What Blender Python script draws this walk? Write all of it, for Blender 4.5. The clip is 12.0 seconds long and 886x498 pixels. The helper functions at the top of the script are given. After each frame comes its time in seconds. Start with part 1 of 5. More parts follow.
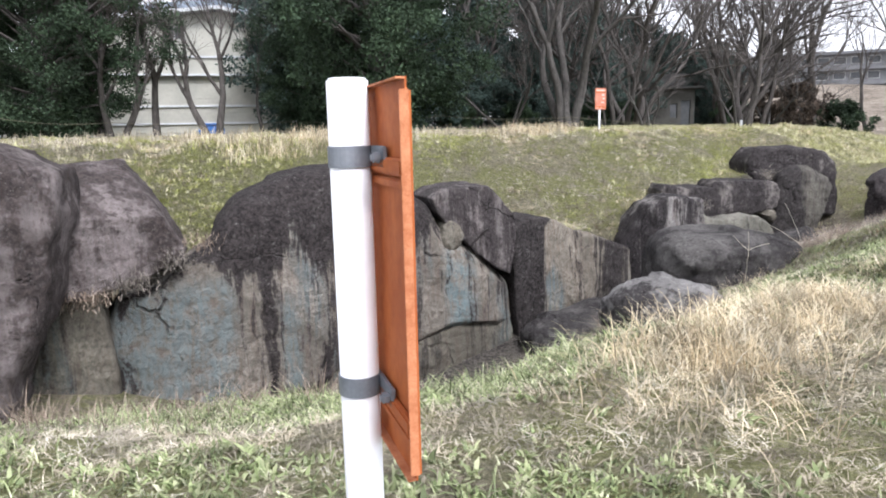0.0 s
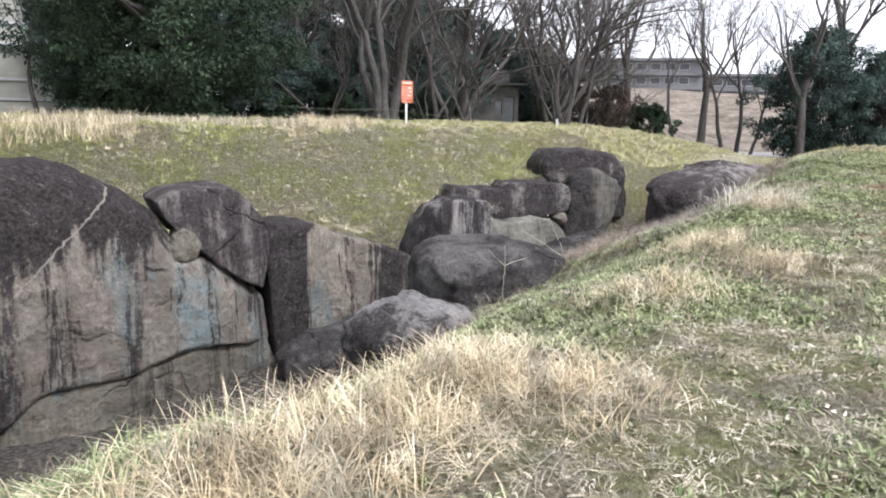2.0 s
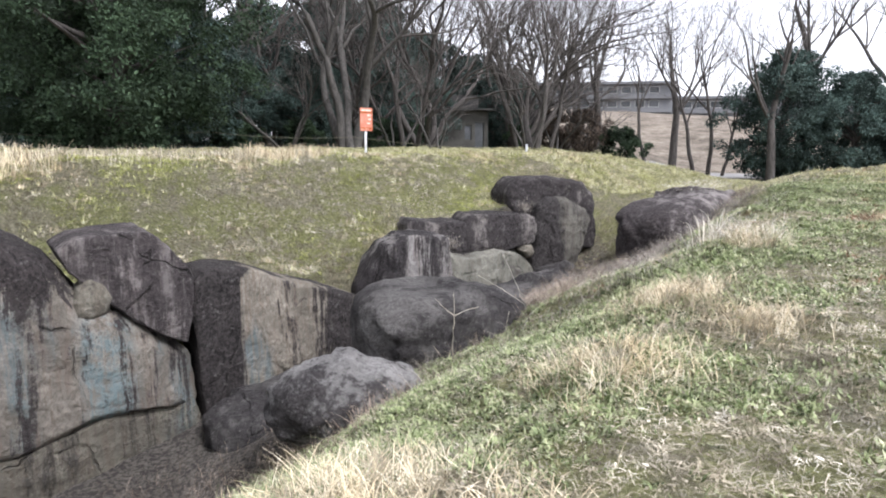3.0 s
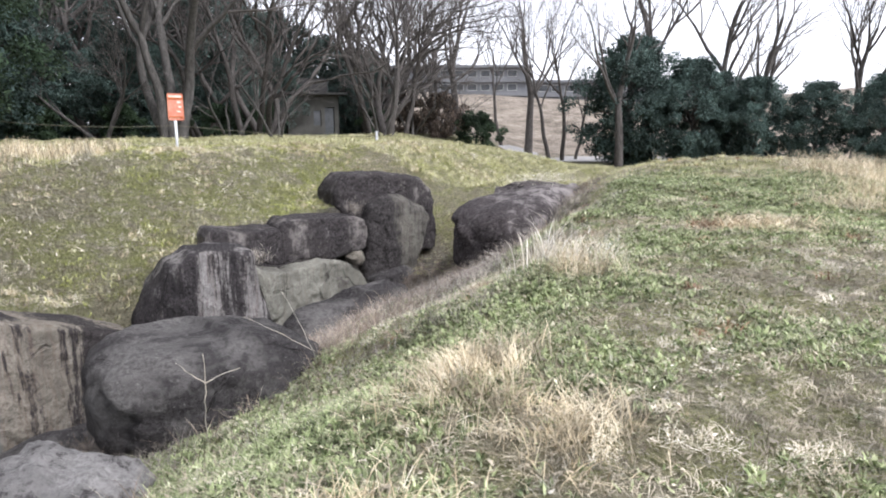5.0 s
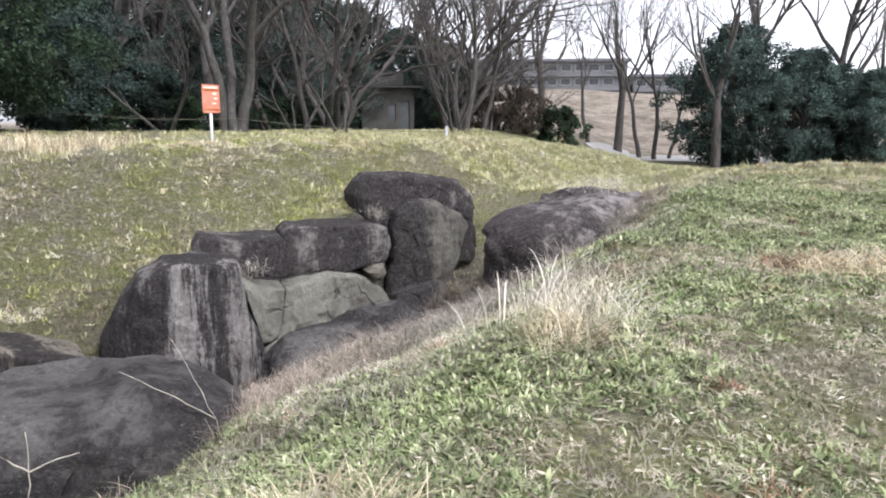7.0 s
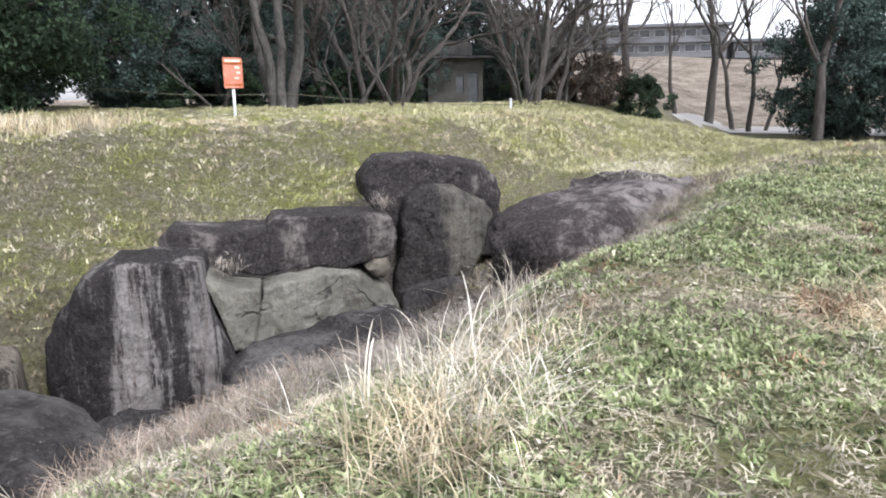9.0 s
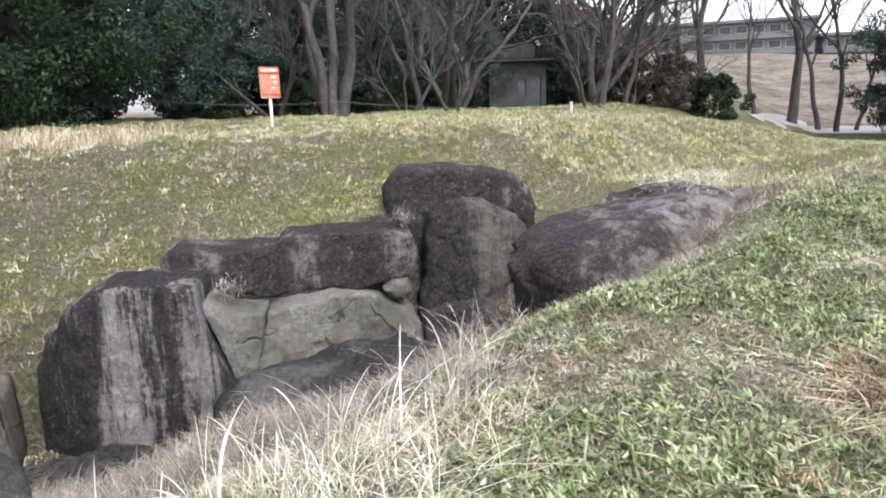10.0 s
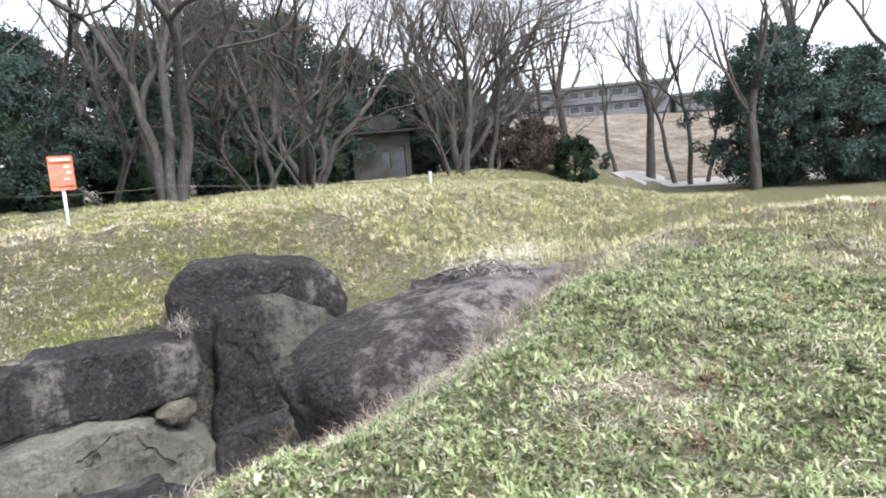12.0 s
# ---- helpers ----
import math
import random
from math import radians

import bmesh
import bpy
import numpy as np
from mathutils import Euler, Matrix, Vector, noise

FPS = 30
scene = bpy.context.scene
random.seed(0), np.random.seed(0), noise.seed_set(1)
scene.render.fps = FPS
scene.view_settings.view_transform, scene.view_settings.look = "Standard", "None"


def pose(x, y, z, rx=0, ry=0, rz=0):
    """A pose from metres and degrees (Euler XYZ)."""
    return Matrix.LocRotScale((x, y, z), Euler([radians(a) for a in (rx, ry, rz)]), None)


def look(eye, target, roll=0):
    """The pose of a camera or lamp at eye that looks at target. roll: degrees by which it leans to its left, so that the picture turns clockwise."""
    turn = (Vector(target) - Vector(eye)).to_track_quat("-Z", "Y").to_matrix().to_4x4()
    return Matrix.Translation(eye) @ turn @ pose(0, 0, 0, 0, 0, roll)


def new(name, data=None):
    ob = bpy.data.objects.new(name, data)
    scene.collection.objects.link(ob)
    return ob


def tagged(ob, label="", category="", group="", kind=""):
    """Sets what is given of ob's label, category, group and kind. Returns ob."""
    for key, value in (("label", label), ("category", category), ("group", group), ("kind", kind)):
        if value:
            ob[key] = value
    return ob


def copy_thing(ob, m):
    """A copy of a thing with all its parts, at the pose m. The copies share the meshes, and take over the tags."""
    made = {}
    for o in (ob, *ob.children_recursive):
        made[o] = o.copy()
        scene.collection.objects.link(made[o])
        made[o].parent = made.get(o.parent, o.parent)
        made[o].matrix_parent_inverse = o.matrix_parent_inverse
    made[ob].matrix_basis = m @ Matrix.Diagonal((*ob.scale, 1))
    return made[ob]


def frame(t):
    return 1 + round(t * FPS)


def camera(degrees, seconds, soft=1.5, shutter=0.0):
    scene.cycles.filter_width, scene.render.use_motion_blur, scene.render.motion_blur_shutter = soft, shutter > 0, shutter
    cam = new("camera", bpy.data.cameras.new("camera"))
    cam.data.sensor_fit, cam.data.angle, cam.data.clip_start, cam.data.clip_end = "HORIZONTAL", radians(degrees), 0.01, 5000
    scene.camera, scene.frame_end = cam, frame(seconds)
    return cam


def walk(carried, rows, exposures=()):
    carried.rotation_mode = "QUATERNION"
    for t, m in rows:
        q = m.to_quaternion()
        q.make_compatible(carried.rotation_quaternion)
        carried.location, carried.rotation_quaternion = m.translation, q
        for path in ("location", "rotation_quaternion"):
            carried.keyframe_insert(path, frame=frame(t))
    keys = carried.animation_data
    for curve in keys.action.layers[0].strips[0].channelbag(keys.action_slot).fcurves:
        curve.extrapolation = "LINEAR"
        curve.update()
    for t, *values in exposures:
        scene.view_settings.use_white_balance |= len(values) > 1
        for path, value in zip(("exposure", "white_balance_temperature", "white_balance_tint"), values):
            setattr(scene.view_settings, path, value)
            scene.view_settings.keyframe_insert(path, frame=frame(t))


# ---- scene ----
cam = camera(65.7, 12.0, 1.9)
METRES, EYE, TILT, LEAN, TURN = 14.0, 1.4, 0.0, 0.0, 0.0
ROWS = [
    (0.0, 0.0, 0.0, 0.0, -0.22, -9.59, 1.28),
    (0.5, 0.0368, 0.0154, -0.0013, -7.66, -10.53, -0.23),
    (1.0, 0.0726, 0.0338, 0.0032, -10.95, -11.37, 3.03),
    (1.5, 0.1035, 0.0571, 0.0034, -9.76, -10.99, -1.52),
    (2.0, 0.125, 0.0934, 0.0083, -12.57, -10.55, -0.91),
    (2.5, 0.156, 0.1296, 0.0133, -11.7, -9.2, -0.33),
    (3.0, 0.1768, 0.1688, 0.0149, -14.57, -8.49, -0.03),
    (3.5, 0.2118, 0.1945, 0.0224, -18.98, -7.16, 0.23),
    (5.5, 0.3258, 0.3121, 0.0303, -25.81, -10.43, 0.4),
    (6.0, 0.3648, 0.3361, 0.0289, -20.06, -8.19, 1.04),
    (6.5, 0.3994, 0.371, 0.0287, -19.48, -8.07, -0.16),
    (7.0, 0.435, 0.3918, 0.0314, -17.54, -10.31, -0.16),
    (9.0, 0.5643, 0.4906, 0.0342, -10.1, -12.57, 0.54),
    (9.5, 0.6022, 0.5181, 0.0355, -5.65, -11.83, 1.15),
    (10.0, 0.6321, 0.55, 0.0358, -4.03, -12.09, 1.72),
    (10.5, 0.6677, 0.5674, 0.0403, -5.1, -11.73, 2.46),
    (11.0, 0.6915, 0.5905, 0.0419, -9.23, -10.16, 2.54),
    (11.5, 0.716, 0.614, 0.043, -9.47, -9.1, 3.68),
    (12.0, 0.751, 0.6304, 0.0429, -13.05, -7.02, 4.72),
]
EXPOSURE = 1.24
walk(cam, [(t, pose(0, 0, EYE, TILT, LEAN, TURN) @ pose(METRES * x, METRES * y, METRES * z, 90 + pitch, roll, yaw)) for t, x, y, z, yaw, pitch, roll in ROWS],
     [(0.0, EXPOSURE, 6100, 15), (10.5, EXPOSURE, 6100, 15), (12.0, EXPOSURE + 0.2, 6100, 13)])

# ---- world and light: a bright overcast winter sky ----
world = bpy.data.worlds.new("sky")
scene.world = world
world.use_nodes = True
wn, wl = world.node_tree.nodes, world.node_tree.links
sky = wn.new("ShaderNodeTexSky")
sky.sky_type = "NISHITA"
sky.sun_disc = False
sky.sun_elevation, sky.sun_rotation = radians(51), radians(151)
sky.air_density, sky.dust_density, sky.ozone_density = 1.0, 1.6, 1.0
grey = wn.new("ShaderNodeHueSaturation")
grey.inputs["Saturation"].default_value = 0.12
wl.new(sky.outputs[0], grey.inputs["Color"])
wl.new(grey.outputs[0], wn["Background"].inputs["Color"])
wn["Background"].inputs["Strength"].default_value = 0.15
sun_data = bpy.data.lights.new("sun", "SUN")
sun_data.energy, sun_data.angle, sun_data.color = 1.9, radians(16), (1.0, 0.98, 0.95)
sun = new("sun", sun_data)
sun.matrix_world = look((10, -18, 26), (0, 0, 0))

# ---- materials ----


def material(name, rough=0.9):
    m = bpy.data.materials.new(name)
    m.use_nodes = True
    b = m.node_tree.nodes["Principled BSDF"]
    b.inputs["Roughness"].default_value = rough
    b.inputs["Specular IOR Level"].default_value = 0.25
    return m, m.node_tree, b


def node(nt, kind, **sets):
    n = nt.nodes.new(kind)
    for key, value in sets.items():
        n.inputs[key].default_value = value
    return n


def where(nt, stretch=(1, 1, 1), turn=0.0):
    """World position, stretched."""
    g = nt.nodes.new("ShaderNodeNewGeometry")
    m = node(nt, "ShaderNodeMapping", Scale=stretch, Rotation=(0, 0, turn))
    nt.links.new(g.outputs["Position"], m.inputs["Vector"])
    return m.outputs[0]


def noise_tex(nt, vec, scale, detail=6.0, rough=0.6, distort=0.0):
    n = node(nt, "ShaderNodeTexNoise", Scale=scale, Detail=detail, Roughness=rough, Distortion=distort)
    nt.links.new(vec, n.inputs["Vector"])
    return n.outputs["Fac"]


def noise_colour(nt, vec, scale):
    n = node(nt, "ShaderNodeTexNoise", Scale=scale, Detail=4.0)
    nt.links.new(vec, n.inputs["Vector"])
    return n.outputs["Color"]


def ramp(nt, fac, stops):
    r = nt.nodes.new("ShaderNodeValToRGB")
    els = r.color_ramp.elements
    while len(els) < len(stops):
        els.new(0.5)
    for e, (p, c) in zip(els, stops):
        e.position, e.color = p, (c if len(c) == 4 else (*c, 1))
    nt.links.new(fac, r.inputs["Fac"])
    return r.outputs["Color"]


def grade(nt, fac, a, b):
    """0 below a, 1 above b."""
    n = node(nt, "ShaderNodeMapRange")
    n.inputs["From Min"].default_value, n.inputs["From Max"].default_value = a, b
    n.interpolation_type = "SMOOTHSTEP"
    nt.links.new(fac, n.inputs["Value"])
    return n.outputs[0]


def mix(nt, fac, a, b, how="MIX"):
    n = nt.nodes.new("ShaderNodeMix")
    n.data_type, n.blend_type = "RGBA", how
    for sock, value in ((n.inputs[0], fac), (n.inputs[6], a), (n.inputs[7], b)):
        if isinstance(value, bpy.types.NodeSocket):
            nt.links.new(value, sock)
        elif isinstance(value, (int, float)):
            sock.default_value = value
        else:
            sock.default_value = (*value, 1)
    return n.outputs[2]


def calc(nt, how, a, b):
    n = nt.nodes.new("ShaderNodeMath")
    n.operation = how
    for sock, value in ((n.inputs[0], a), (n.inputs[1], b)):
        if isinstance(value, bpy.types.NodeSocket):
            nt.links.new(value, sock)
        else:
            sock.default_value = value
    return n.outputs[0]


def bump(nt, b, fac, strength, distance):
    n = node(nt, "ShaderNodeBump", Strength=strength, Distance=distance)
    nt.links.new(fac, n.inputs["Height"])
    nt.links.new(n.outputs[0], b.inputs["Normal"])


def rock(name, pale, dark, cover, streaks=1.0, blue=0.0, low=-9.0, high=-8.0, vein=False, stains=(), algae=()):
    """Granite: pale stone under a dark lichen crust. cover: how much is dark; streaks: 1 runs down in streaks, 0 lies in blotches;
    blue: verdigris-coloured algae. Above the heights low to high the crust closes. vein: a pale quartz vein across the stone.
    stains: runs of crust (u from, u to, amount); algae: runs of blue (u from, u to, top z)."""
    m, nt, b = material(name, 0.92)
    p = where(nt)
    big = noise_tex(nt, p, 0.9, 5, 0.65)
    grain = noise_tex(nt, p, 17, 8, 0.75)
    mid = noise_tex(nt, p, 4.5, 8, 0.7)
    wide_streak = noise_tex(nt, where(nt, (1.5, 1.5, 0.17)), 1.2, 9, 0.66, 0.5)
    fine = noise_tex(nt, where(nt, (9, 9, 0.9)), 1.5, 7, 0.62, 0.4)
    base = mix(nt, grade(nt, calc(nt, "ADD", calc(nt, "MULTIPLY", grain, 0.6), calc(nt, "MULTIPLY", mid, 0.4)), 0.36, 0.62), [q * 0.5 for q in pale], [min(1, q * 1.3) for q in pale])
    base = mix(nt, grade(nt, big, 0.38, 0.62), base, [q * 0.62 for q in pale])
    base = mix(nt, calc(nt, "MULTIPLY", grade(nt, fine, 0.42, 0.62), 0.45 * streaks), base, [q * r for q, r in zip(pale, (0.62, 0.5, 0.46))])
    if blue:
        bl = noise_tex(nt, where(nt, (0.9, 0.9, 0.3)), 0.9, 6, 0.6, 0.6)
        bl = calc(nt, "MULTIPLY", grade(nt, bl, 0.60 - 0.16 * blue, 0.68 - 0.1 * blue), grade(nt, fine, 0.34, 0.6))
        base = mix(nt, calc(nt, "MULTIPLY", bl, 0.55), base, (0.115, 0.175, 0.195))
    turned = node(nt, "ShaderNodeMapping", Rotation=(0, 0, -radians(39)))
    nt.links.new(p, turned.inputs["Vector"])
    tu = nt.nodes.new("ShaderNodeSeparateXYZ")
    nt.links.new(turned.outputs[0], tu.inputs[0])
    along = calc(nt, "ADD", tu.outputs["X"], calc(nt, "MULTIPLY", calc(nt, "SUBTRACT", fine, 0.5), 0.5))
    for u0, u1, z1 in algae:
        band = calc(nt, "MULTIPLY", grade(nt, along, u0 - 0.12, u0 + 0.12), grade(nt, along, u1 + 0.12, u1 - 0.12))
        band = calc(nt, "MULTIPLY", band, grade(nt, tu.outputs["Z"], z1 + 0.15, z1 - 0.3))
        band = calc(nt, "MULTIPLY", band, grade(nt, calc(nt, "ADD", fine, calc(nt, "MULTIPLY", mid, 0.5)), 0.5, 0.85))
        band = calc(nt, "MULTIPLY", band, grade(nt, calc(nt, "ADD", mid, calc(nt, "MULTIPLY", big, 0.6)), 0.62, 0.86))
        base = mix(nt, calc(nt, "MULTIPLY", band, 0.62), base, (0.165, 0.228, 0.238))
    sep = nt.nodes.new("ShaderNodeSeparateXYZ")
    nt.links.new(p, sep.inputs[0])
    run = calc(nt, "ADD", calc(nt, "MULTIPLY", wide_streak, 0.72), calc(nt, "MULTIPLY", fine, 0.28))
    blot = calc(nt, "ADD", calc(nt, "MULTIPLY", big, 0.55), calc(nt, "MULTIPLY", mid, 0.45))
    s = calc(nt, "ADD", calc(nt, "MULTIPLY", run, streaks), calc(nt, "MULTIPLY", blot, 1 - streaks))
    if high > -7:
        edge = calc(nt, "ADD", sep.outputs["Z"], calc(nt, "MULTIPLY", calc(nt, "SUBTRACT", big, 0.5), 2.2))
        s = calc(nt, "ADD", s, calc(nt, "MULTIPLY", grade(nt, edge, low, high), 0.3))
    for u0, u1, amount in stains:
        band = calc(nt, "MULTIPLY", grade(nt, along, u0 - 0.22, u0 + 0.22), grade(nt, along, u1 + 0.22, u1 - 0.22))
        s = calc(nt, "ADD", s, calc(nt, "MULTIPLY", band, amount))
    mask = grade(nt, calc(nt, "ADD", s, calc(nt, "MULTIPLY", calc(nt, "SUBTRACT", grain, 0.5), 0.3)), 0.625 - cover * 0.3, 0.70 - cover * 0.28)
    crust = mix(nt, grade(nt, grain, 0.38, 0.64), [q * 0.35 for q in dark], [q * 1.5 for q in dark])
    crust = mix(nt, grade(nt, mid, 0.38, 0.66), crust, mix(nt, 0.16, crust, (0.11, 0.097, 0.095)))
    spots = grade(nt, noise_tex(nt, p, 7.5, 8, 0.75), 0.58, 0.66)
    crust = mix(nt, calc(nt, "MULTIPLY", spots, 0.38), crust, (0.22, 0.205, 0.198))
    col = mix(nt, mask, base, crust)
    # pale lichen in crisp flecks, and hairline cracks
    fleck = calc(nt, "MULTIPLY", grade(nt, noise_tex(nt, p, 24, 6, 0.7), 0.6, 0.66), grade(nt, mid, 0.45, 0.58))
    col = mix(nt, calc(nt, "MULTIPLY", fleck, 0.5), col, (0.3, 0.29, 0.27))
    crack = nt.nodes.new("ShaderNodeTexVoronoi")
    crack.feature = "DISTANCE_TO_EDGE"
    crack.inputs["Scale"].default_value = 0.55
    nt.links.new(mix(nt, 0.3, p, noise_colour(nt, p, 1.7)), crack.inputs["Vector"])
    split = calc(nt, "MULTIPLY", grade(nt, crack.outputs["Distance"], 0.008, 0.002), grade(nt, big, 0.5, 0.6))
    col = mix(nt, calc(nt, "MULTIPLY", split, 0.6), col, (0.015, 0.013, 0.012))
    if vein:
        # a thin plane through the stone, bent a little
        line = calc(nt, "SUBTRACT", calc(nt, "SUBTRACT", sep.outputs["Z"], calc(nt, "MULTIPLY", tu.outputs["X"], 0.88)), -5.52)
        line = calc(nt, "ABSOLUTE", calc(nt, "ADD", line, calc(nt, "MULTIPLY", calc(nt, "SUBTRACT", mid, 0.5), 0.25)), 0.0)
        on = calc(nt, "MULTIPLY", grade(nt, line, 0.028, 0.008), grade(nt, sep.outputs["Z"], -1.2, -0.2))
        col = mix(nt, calc(nt, "MULTIPLY", on, 0.75), col, (0.33, 0.3, 0.26))
    nt.links.new(col, b.inputs["Base Color"])
    chips = nt.nodes.new("ShaderNodeTexVoronoi")
    chips.inputs["Scale"].default_value = 5.0
    nt.links.new(mix(nt, 0.25, p, noise_colour(nt, p, 3.0)), chips.inputs["Vector"])
    h = calc(nt, "ADD", calc(nt, "MULTIPLY", grain, 0.35), calc(nt, "ADD", mid, calc(nt, "MULTIPLY", chips.outputs["Distance"], 0.22)))
    bump(nt, b, calc(nt, "SUBTRACT", h, calc(nt, "MULTIPLY", split, 0.5)), 1.0, 0.13)
    return m


CRUST = (0.035, 0.03, 0.029)
ROCK_WALL = rock("granite_stained", (0.25, 0.225, 0.185), CRUST, 0.36, 1.0, 0.05, -0.75, 0.1, stains=((9.0, 10.05, 0.3), (11.0, 11.35, 0.1), (11.75, 12.6, 0.12), (10.4, 11.0, -0.08)), algae=((9.3, 9.75, -1.6), (12.7, 12.8, -1.3)))
ROCK_BLUE = rock("granite_blue_algae", (0.25, 0.225, 0.19), (0.036, 0.03, 0.029), 0.34, 1.0, 0.35, -0.9, 0.5, True, ((5.0, 5.3, 0.05), (5.75, 6.15, 0.08), (6.7, 6.95, 0.09), (7.1, 7.6, -0.1)), ((7.62, 8.35, -0.6), (7.75, 8.2, -0.65), (8.95, 9.3, -1.5), (2.0, 3.7, -0.5), (4.4, 4.7, -1.1), (6.75, 6.95, -1.2)))
ROCK_WEDGE = rock("granite_wedge", (0.25, 0.225, 0.215), (0.05, 0.042, 0.042), 0.62, 0.6)
ROCK_LONG = rock("granite_long", (0.27, 0.245, 0.235), (0.05, 0.042, 0.042), 0.62, 0.15, stains=((17.5, 19.4, 0.05),))
ROCK_STREAK = rock("granite_black_streaks", (0.28, 0.265, 0.252), (0.03, 0.026, 0.027), 0.7, 0.9, stains=((13.0, 13.8, 0.06), (14.4, 14.75, 0.09), (13.95, 14.2, -0.05)))
ROCK_DARK = rock("granite_dark", (0.23, 0.21, 0.195), (0.036, 0.031, 0.031), 0.77, 0.3)
ROCK_GREY = rock("granite_grey", (0.26, 0.255, 0.215), (0.08, 0.073, 0.064), 0.32, 0.45)
ROCK_BROWN = rock("granite_brown", (0.25, 0.218, 0.212), (0.062, 0.049, 0.046), 0.62, 0.35)
ROCK_SLATE = rock("granite_slate", (0.125, 0.118, 0.112), (0.036, 0.033, 0.033), 0.62, 0.0)
ROCK_PILLAR = rock("granite_pillar", (0.16, 0.152, 0.13), (0.036, 0.032, 0.031), 0.52, 0.55, stains=((18.6, 19.75, 0.16),))
ROCK_CHIPPED = rock("granite_chipped", (0.27, 0.26, 0.25), (0.045, 0.041, 0.041), 0.5, 0.0)
ROCK_BEIGE = rock("granite_beige", (0.2, 0.185, 0.15), (0.05, 0.045, 0.038), 0.36, 0.8, 0.3)


def ground_material():
    m, nt, b = material("turf", 1.0)
    p = where(nt)
    patch = noise_tex(nt, p, 0.6, 6, 0.65, 0.6)
    mid = noise_tex(nt, p, 2.6, 6, 0.65)
    fine = noise_tex(nt, p, 16, 9, 0.8)
    fine = grade(nt, fine, 0.34, 0.68)
    green = mix(nt, fine, (0.16, 0.165, 0.07), (0.43, 0.43, 0.2))
    straw = mix(nt, fine, (0.16, 0.145, 0.09), (0.47, 0.43, 0.3))
    k = calc(nt, "ADD", calc(nt, "MULTIPLY", patch, 0.6), calc(nt, "MULTIPLY", mid, 0.45))
    turf = mix(nt, grade(nt, k, 0.46, 0.6), green, straw)
    soil = mix(nt, grade(nt, calc(nt, "ADD", calc(nt, "MULTIPLY", fine, 0.45), calc(nt, "MULTIPLY", mid, 0.55)), 0.35, 0.65), (0.085, 0.075, 0.068), (0.25, 0.225, 0.195))
    at = nt.nodes.new("ShaderNodeAttribute")
    at.attribute_name = "soil"
    turf = mix(nt, at.outputs["Fac"], turf, soil)
    dry = nt.nodes.new("ShaderNodeAttribute")
    dry.attribute_name = "dry"
    turf = mix(nt, dry.outputs["Fac"], turf, mix(nt, grade(nt, calc(nt, "ADD", calc(nt, "MULTIPLY", noise_tex(nt, p, 0.3, 8, 0.75), 0.6), calc(nt, "MULTIPLY", noise_tex(nt, where(nt, (1, 1, 0.4)), 1.6, 6, 0.8), 0.4)), 0.36, 0.64), (0.15, 0.13, 0.1), (0.52, 0.44, 0.36)))
    nt.links.new(turf, b.inputs["Base Color"])
    bump(nt, b, calc(nt, "ADD", fine, calc(nt, "ADD", mid, noise_tex(nt, p, 11, 6, 0.7))), 1.0, 0.12)
    return m


def plant(name, stops, rough=0.75, through_light=0.0, cell=7.0, share=0.55, shade=0.42):
    """Leaves or blades, each in its own shade, and neighbours alike in tufts of 1/cell metres."""
    m, nt, b = material(name, rough)
    g = nt.nodes.new("ShaderNodeNewGeometry")
    tufts = node(nt, "ShaderNodeTexVoronoi", Scale=cell)
    p = where(nt, (1, 1, 0.3))
    nt.links.new(mix(nt, 0.12, p, noise_colour(nt, p, cell * 0.6)), tufts.inputs["Vector"])
    rgb = nt.nodes.new("ShaderNodeSeparateColor")
    nt.links.new(tufts.outputs["Color"], rgb.inputs[0])
    pick = calc(nt, "ADD", calc(nt, "MULTIPLY", g.outputs["Random Per Island"], 1 - share), calc(nt, "MULTIPLY", rgb.outputs[0], share))
    col = ramp(nt, pick, stops)
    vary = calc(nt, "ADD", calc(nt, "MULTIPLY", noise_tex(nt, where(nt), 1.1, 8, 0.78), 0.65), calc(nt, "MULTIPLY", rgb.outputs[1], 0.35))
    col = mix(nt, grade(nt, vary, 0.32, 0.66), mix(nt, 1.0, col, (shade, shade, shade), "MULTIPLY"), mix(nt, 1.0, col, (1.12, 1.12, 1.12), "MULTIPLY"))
    nt.links.new(col, b.inputs["Base Color"])
    if through_light:
        t = nt.nodes.new("ShaderNodeBsdfTranslucent")
        nt.links.new(col, t.inputs["Color"])
        s = nt.nodes.new("ShaderNodeMixShader")
        s.inputs[0].default_value = through_light
        nt.links.new(b.outputs[0], s.inputs[1])
        nt.links.new(t.outputs[0], s.inputs[2])
        nt.links.new(s.outputs[0], nt.nodes["Material Output"].inputs["Surface"])
    return m


TURF = ground_material()
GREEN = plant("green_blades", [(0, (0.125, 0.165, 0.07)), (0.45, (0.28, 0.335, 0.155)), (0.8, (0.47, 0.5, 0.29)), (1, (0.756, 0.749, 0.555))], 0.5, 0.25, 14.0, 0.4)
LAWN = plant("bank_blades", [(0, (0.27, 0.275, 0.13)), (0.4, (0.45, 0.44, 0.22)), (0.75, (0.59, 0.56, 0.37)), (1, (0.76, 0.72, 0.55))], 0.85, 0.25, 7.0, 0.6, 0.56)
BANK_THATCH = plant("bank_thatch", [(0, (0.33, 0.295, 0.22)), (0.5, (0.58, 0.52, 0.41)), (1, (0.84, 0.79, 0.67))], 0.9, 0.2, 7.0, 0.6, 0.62)
